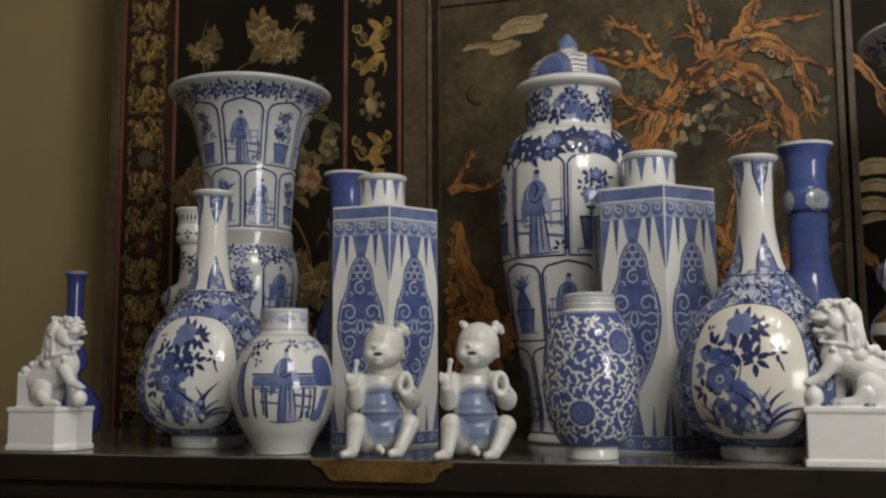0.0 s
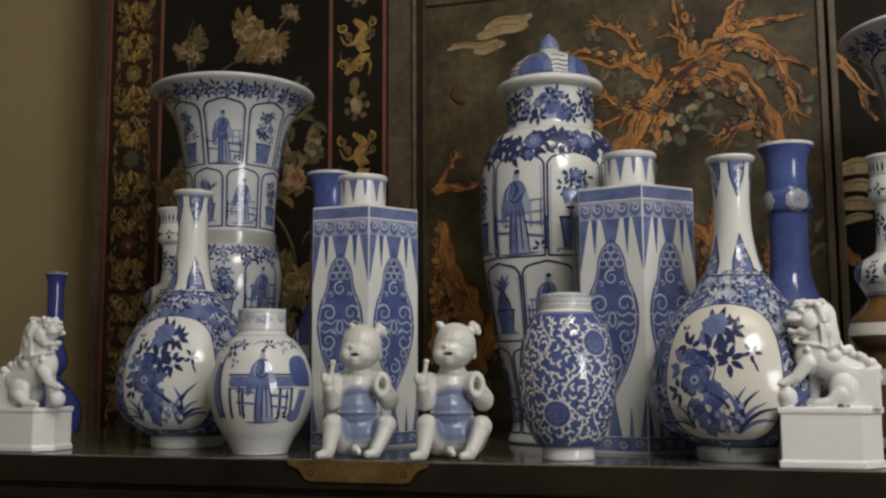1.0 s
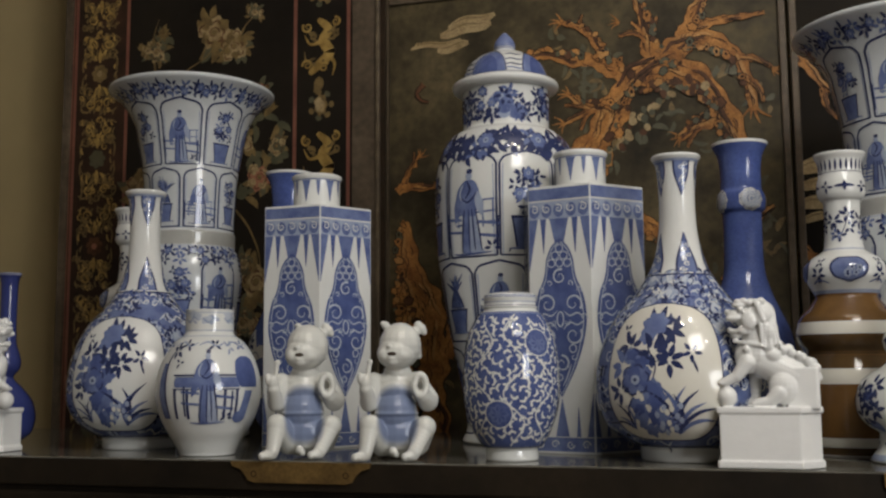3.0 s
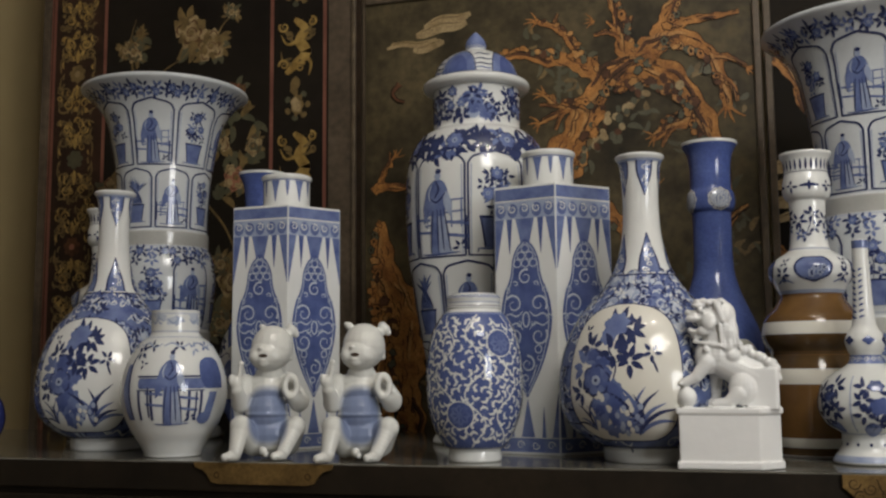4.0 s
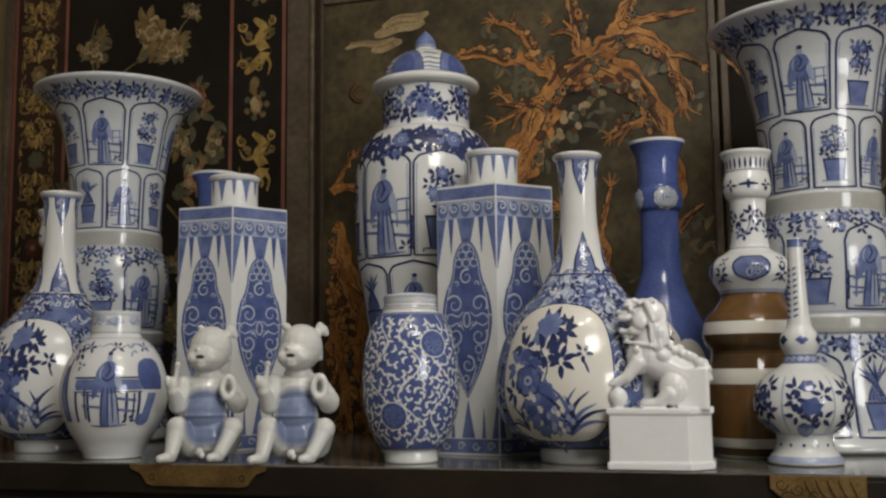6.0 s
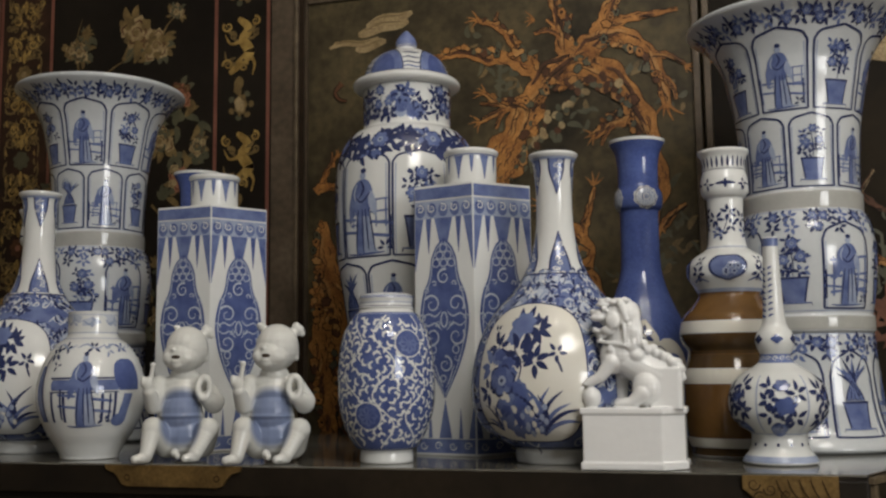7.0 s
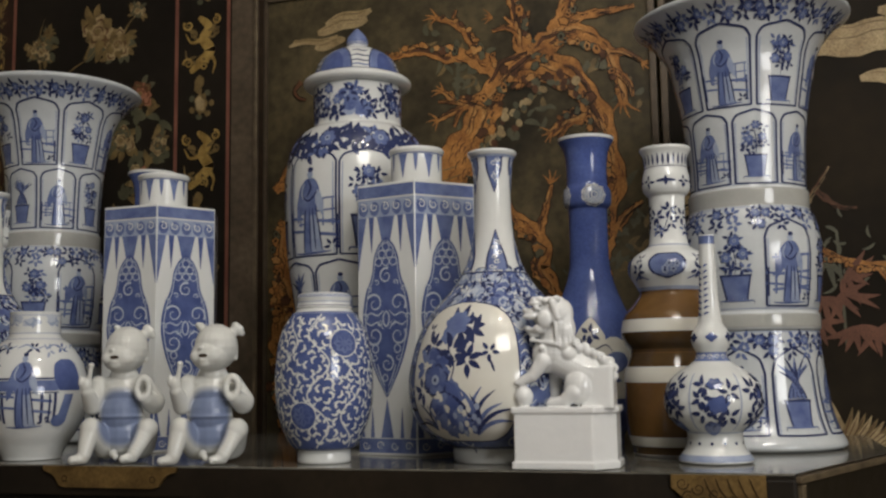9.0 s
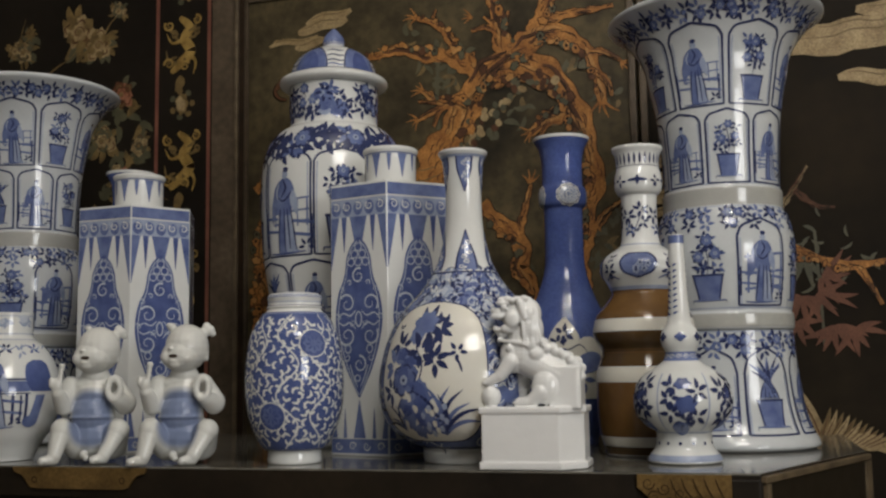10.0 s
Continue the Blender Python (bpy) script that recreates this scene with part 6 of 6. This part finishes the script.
ex = maths("POWER", maths("ABSOLUTE", maths("DIVIDE", maths("SUBTRACT", sep.outputs[0], 0.001), 0.0225), 0), 3.0)
ez = maths("POWER", maths("ABSOLUTE", maths("DIVIDE", maths("SUBTRACT", sep.outputs[2], 0.049), 0.033), 0), 2.6)
edge_soft = nt.nodes.new("ShaderNodeMapRange")
nt.links.new(maths("ADD", ex, ez), edge_soft.inputs["Value"])
for key, value in (("From Min", 1.25), ("From Max", 0.60), ("To Min", 0.0), ("To Max", 1.0)):
    edge_soft.inputs[key].default_value = value
inside = maths("MULTIPLY", edge_soft.outputs[0], maths("LESS_THAN", sep.outputs[1], -0.002))
mix = nt.nodes.new("ShaderNodeMixRGB")
nt.links.new(inside, mix.inputs[0])
old = nt.nodes["Principled BSDF"].inputs["Base Color"].links[0].from_socket
nt.links.new(old, mix.inputs[1])
mix.inputs[2].default_value = (0.19, 0.235, 0.36, 1)
mx = maths("POWER", maths("DIVIDE", maths("ADD", sep.outputs[0], 0.0053), 0.0050), 2.0)
mz = maths("POWER", maths("DIVIDE", maths("SUBTRACT", sep.outputs[2], 0.1172), 0.0022), 2.0)
mouth = maths("MULTIPLY", maths("LESS_THAN", maths("ADD", mx, mz), 1.0), maths("LESS_THAN", sep.outputs[1], -0.012))
mix2 = nt.nodes.new("ShaderNodeMixRGB")
nt.links.new(mouth, mix2.inputs[0])
nt.links.new(mix.outputs[0], mix2.inputs[1])
mix2.inputs[2].default_value = (0.06, 0.045, 0.035, 1)
nt.links.new(mix2.outputs[0], nt.nodes["Principled BSDF"].inputs["Base Color"])


def sitter(x, y, turn, label, tuft):
    """A plain seated form: round head, body, raised forearms, bent knees."""
    c = Clay()
    c.blob(0.005, 0.008, 0.027, 0.034, 0.027, 0.027)
    c.blob(0.001, 0.003, 0.052, 0.0245, 0.022, 0.026)
    c.blob(0.001, 0.006, 0.078, 0.0235, 0.019, 0.018)
    c.blob(0.003, 0.005, 0.096, 0.0165, 0.014, 0.012), c.blob(0.001, 0.006, 0.0865, 0.0280, 0.0160, 0.0105)
    c.blob(0.006, 0.004, 0.1270, 0.0245, 0.0245, 0.0265)
    c.blob(0.001, -0.004, 0.1180, 0.0222, 0.0200, 0.0185)
    c.blob(-0.0135, -0.0140, 0.1165, 0.0070, 0.0070, 0.0072), c.blob(0.007, -0.0160, 0.1155, 0.0090, 0.0072, 0.0080)
    c.blob(-0.0090, -0.0212, 0.1258, 0.0026, 0.0030, 0.0022)
    c.blob(-0.0045, -0.0205, 0.1120, 0.0052, 0.0036, 0.0022)
    c.blob(-0.0040, -0.0170, 0.1085, 0.0070, 0.0060, 0.0048)
    c.blob(0.0265, 0.004, 0.1210, 0.0040, 0.0065, 0.0080), c.blob(0.0275, 0.002, 0.1150, 0.0030, 0.0040, 0.0040)
    for dx, dz, r in ((0.0245, 0.1435, 0.0062), (0.0305, 0.1465, 0.0058), (0.0270, 0.1505, 0.0050), (0.0335, 0.1425, 0.0040)):
        c.blob(dx, 0.008, dz, r)
    if tuft:
        c.blob(-0.011, 0.004, 0.1500, 0.0050), c.blob(-0.014, 0.003, 0.1520, 0.0032)
    else:
        c.blob(-0.006, 0.002, 0.1520, 0.0040, 0.004, 0.0028)
    for a in np.linspace(-1.3, 1.3, 23):                                              # belt
        c.blob(0.001 + 0.0243 * math.sin(a), 0.003 - 0.0218 * math.cos(a), 0.0505, 0.0019)
    # the leg drawn up beside the raised finger, then the other with its foot set inwards
    c.limb((-0.014, 0.002, 0.018), (-0.0290, -0.018, 0.038), 0.0155, 0.0125)
    c.limb((-0.0290, -0.018, 0.038), (-0.0345, -0.028, 0.010), 0.0118, 0.0078)
    c.limb((-0.0350, -0.028, 0.0065), (-0.0460, -0.036, 0.0050), 0.0066, 0.0048, 4)
    c.limb((0.022, 0.002, 0.020), (0.0320, -0.020, 0.036), 0.0185, 0.0125)
    c.limb((0.0320, -0.020, 0.036), (0.0190, -0.032, 0.010), 0.0115, 0.0078)
    c.limb((0.0180, -0.032, 0.0065), (0.0080, -0.039, 0.0050), 0.0066, 0.0048, 4)
    for fx, fy in ((-0.0485, -0.0370), (0.0058, -0.0405)):
        for q in range(4):
            c.blob(fx + 0.0022 * q, fy - 0.0004 * q, 0.0046, 0.0017, 0.0026, 0.0019)
    c.blob(-0.004, -0.024, 0.010, 0.0050, 0.006, 0.0055), c.blob(-0.001, -0.029, 0.007, 0.0035, 0.004, 0.004)
    # arms
    c.limb((0.024, 0.004, 0.086), (0.0370, -0.001, 0.066), 0.0115, 0.0125)
    c.limb((0.0370, -0.002, 0.064), (0.0300, -0.017, 0.070), 0.0120, 0.0085)
    for k in range(18):                                                               # hollow curled hand
        a = k * 2 * math.pi / 18
        c.blob(0.0265 + 0.0068 * math.cos(a), -0.0210 + 0.002 * math.sin(a), 0.0820 + 0.0115 * math.sin(a), 0.0040, 0.0046, 0.0046)
    c.limb((-0.024, 0.004, 0.086), (-0.0300, -0.002, 0.064), 0.0110, 0.0105)
    c.limb((-0.0300, -0.003, 0.062), (-0.0340, -0.018, 0.078), 0.0098, 0.0074)
    c.blob(-0.0350, -0.0200, 0.0865, 0.0068, 0.0060, 0.0090), c.blob(-0.0405, -0.0210, 0.0900, 0.0034, 0.004, 0.0070)
    c.limb((-0.0320, -0.0215, 0.0920), (-0.0300, -0.0215, 0.1070), 0.0030, 0.0028, 6)
    c.blob(-0.0298, -0.0215, 0.1085, 0.0038, 0.0036, 0.0034)
    return figure("seated_figurine", c, pose(x, y, TABLE + 0.0005, 0, 0, facing(x, y) + turn), BIB, label, "figurine", "seated porcelain figurines", 0.0010, 1.0, 6)


sitter(-0.184, 1.722, 0, "white porcelain seated figurine with pale blue apron", False)
sitter(-0.070, 1.722, 0, "white porcelain seated figurine with pale blue apron and two topknots", True)


def lion(x, y, g, scale, plan, label, grow=1.0, ahead=0.0):
    """A seated guardian lion on a canted plinth, with a square holder at its back; g is the way it faces."""
    c = Clay()
    for z0, z1, k in ((0.0, 0.008, 1.025), (0.006, 0.060, 0.975), (0.0595, 0.0665, 1.025)):
        c.slab([(px * k, 0.031 + (py - 0.031) * k) for px, py in plan], z0, z1)
    B = 0.066

    def at(px, py, pz):
        return (g * (px * grow - ahead), 0.031 + (py - 0.031) * grow, B + pz * grow)

    def ball(px, py, pz, *r):
        c.blob(*at(px, py, pz), *[q * grow for q in r])

    def limb(a, b, r0, r1, n=7):
        c.limb(a, b, r0 * grow, r1 * grow, n)

    # trunk: chest, sloping back, haunch
    limb(at(-0.010, 0.024, 0.084), at(-0.010, 0.024, 0.058), 0.016, 0.0175)
    ball(-0.020, 0.021, 0.056, 0.0150, 0.0140, 0.0200)
    limb(at(-0.006, 0.026, 0.052), at(0.028, 0.029, 0.034), 0.0180, 0.0200, 9)
    ball(0.016, 0.014, 0.021, 0.0160, 0.0105, 0.0190), ball(0.018, 0.044, 0.020, 0.0165, 0.0105, 0.0180)
    # head: blunt muzzle, open jaws, heavy brow, flattened ears
    ball(-0.014, 0.022, 0.1000, 0.0190, 0.0175, 0.0170)
    ball(-0.033, 0.018, 0.1030, 0.0095, 0.0125, 0.0062), ball(-0.0405, 0.018, 0.1060, 0.0036, 0.0070, 0.0036)
    ball(-0.034, 0.009, 0.0990, 0.0090, 0.0040, 0.0040), ball(-0.034, 0.027, 0.0990, 0.0090, 0.0040, 0.0040)
    ball(-0.031, 0.018, 0.0840, 0.0110, 0.0105, 0.0036), ball(-0.0385, 0.018, 0.0862, 0.0032, 0.0075, 0.0030)
    ball(-0.032, 0.018, 0.0795, 0.0060, 0.0075, 0.0050), ball(-0.024, 0.009, 0.0850, 0.0075, 0.0045, 0.0055)
    for ey in (0.0075, 0.0300):
        ball(-0.0285, ey, 0.1130, 0.0075, 0.0045, 0.0030), ball(-0.0265, ey - 0.002 if ey < 0.02 else ey + 0.002, 0.1080, 0.0036, 0.0030, 0.0034)
    ball(-0.0175, 0.0060, 0.0950, 0.0085, 0.0045, 0.0100)
    limb(at(-0.008, 0.0050, 0.1120), at(-0.003, 0.0040, 0.0960), 0.0042, 0.0030, 5)
    for k in range(14):                                                               # curls on the crown
        ball(-0.0290 + 0.0062 * (k % 5) + 0.002 * (k // 5), 0.0085 + 0.0105 * (k // 5), 0.1165 + 0.0012 * math.sin(k * 2.1), 0.0046, 0.0050, 0.0038)
    ball(-0.001, 0.022, 0.1015, 0.0130, 0.0190, 0.0165), ball(0.002, 0.022, 0.0840, 0.0120, 0.0185, 0.0185)   # mane
    ball(0.001, 0.022, 0.0680, 0.0125, 0.0165, 0.0130), ball(0.006, 0.014, 0.0570, 0.0090, 0.0080, 0.0085)
    for k in range(6):
        w = 0.0016 * math.sin(k * 2.3)
        limb(at(-0.0095 + 0.0036 * k, 0.0062 + 0.0012 * k, 0.1090 - 0.001 * k), at(-0.0060 + 0.0034 * k + w, 0.0048 + 0.0010 * k, 0.0900), 0.0026, 0.0024, 7)
        limb(at(-0.0060 + 0.0034 * k + w, 0.0048 + 0.0010 * k, 0.0900), at(-0.0050 + 0.0036 * k - w, 0.0056 + 0.0008 * k, 0.0690 - 0.003 * (k % 2)), 0.0024, 0.0018, 7)
    # forelegs, ball under one paw
    limb(at(-0.021, 0.012, 0.050), at(-0.033, 0.010, 0.034), 0.0092, 0.0066)
    limb(at(-0.033, 0.010, 0.034), at(-0.046, 0.010, 0.0275), 0.0062, 0.0052)
    for q in range(3):
        ball(-0.0500, 0.0065 + 0.0034 * q, 0.0265, 0.0034, 0.0019, 0.0026)
    ball(-0.0440, 0.0125, 0.0115, 0.0108, 0.0108, 0.0118)
    limb(at(-0.012, 0.038, 0.046), at(-0.014, 0.040, 0.006), 0.0085, 0.0062)
    limb(at(-0.013, 0.039, 0.006), at(-0.024, 0.037, 0.0045), 0.0060, 0.0046, 3)
    limb(at(0.012, 0.011, 0.016), at(0.002, 0.009, 0.007), 0.0100, 0.0070)
    limb(at(0.002, 0.009, 0.006), at(-0.012, 0.008, 0.0050), 0.0066, 0.0050, 4)
    for q in range(3):
        ball(-0.0155, 0.0050 + 0.0032 * q, 0.0045, 0.0032, 0.0018, 0.0026)
    # curled ridge along the back, and the tail over the holder
    for k in range(13):
        q = k / 12
        ball(0.010 + 0.041 * q, 0.021 + 0.004 * math.sin(k * 2.4), 0.0690 - 0.024 * q + 0.003 * math.sin(k * 1.9), 0.0058 - 0.001 * (k % 2))
        ball(0.012 + 0.040 * q, 0.033 + 0.004 * math.sin(k * 1.7), 0.0665 - 0.023 * q + 0.003 * math.cos(k * 2.3), 0.0056)
    limb(at(0.048, 0.026, 0.046), at(0.0545, 0.026, 0.032), 0.0052, 0.0040, 5)
    a0, a1 = sorted((g * (0.020 * grow - ahead), g * (0.054 * grow - ahead)))
    c.slab([(a0, 0.010), (a1 - 0.003, 0.010), (a1, 0.013), (a1, 0.046), (a0, 0.046)], B - 0.002, B + 0.043 * grow)
    limb(at(-0.034, 0.012, 0.0730), at(-0.006, 0.0055, 0.0680), 0.0024, 0.0024, 14)  # collar
    ball(-0.022, 0.0070, 0.0640, 0.0036)
    return figure("guardian_lion", c, pose(x, y, TABLE + 0.0005), BLANC, label, "figurine", "white guardian lions", 0.0009, scale, 3)


lion(0.333, 1.681, 1, 0.905, [(-0.055, 0.0), (0.032, 0.0), (0.056, 0.026), (0.056, 0.066), (-0.055, 0.066)], "white porcelain guardian lion on a high plinth")
lion(-0.627, 1.695, -1, 0.82, [(-0.060, 0.0), (0.026, 0.0), (0.050, 0.022), (0.050, 0.066), (-0.060, 0.066)], "white porcelain guardian lion on a high plinth beside a blue bottle", 1.16, 0.010)
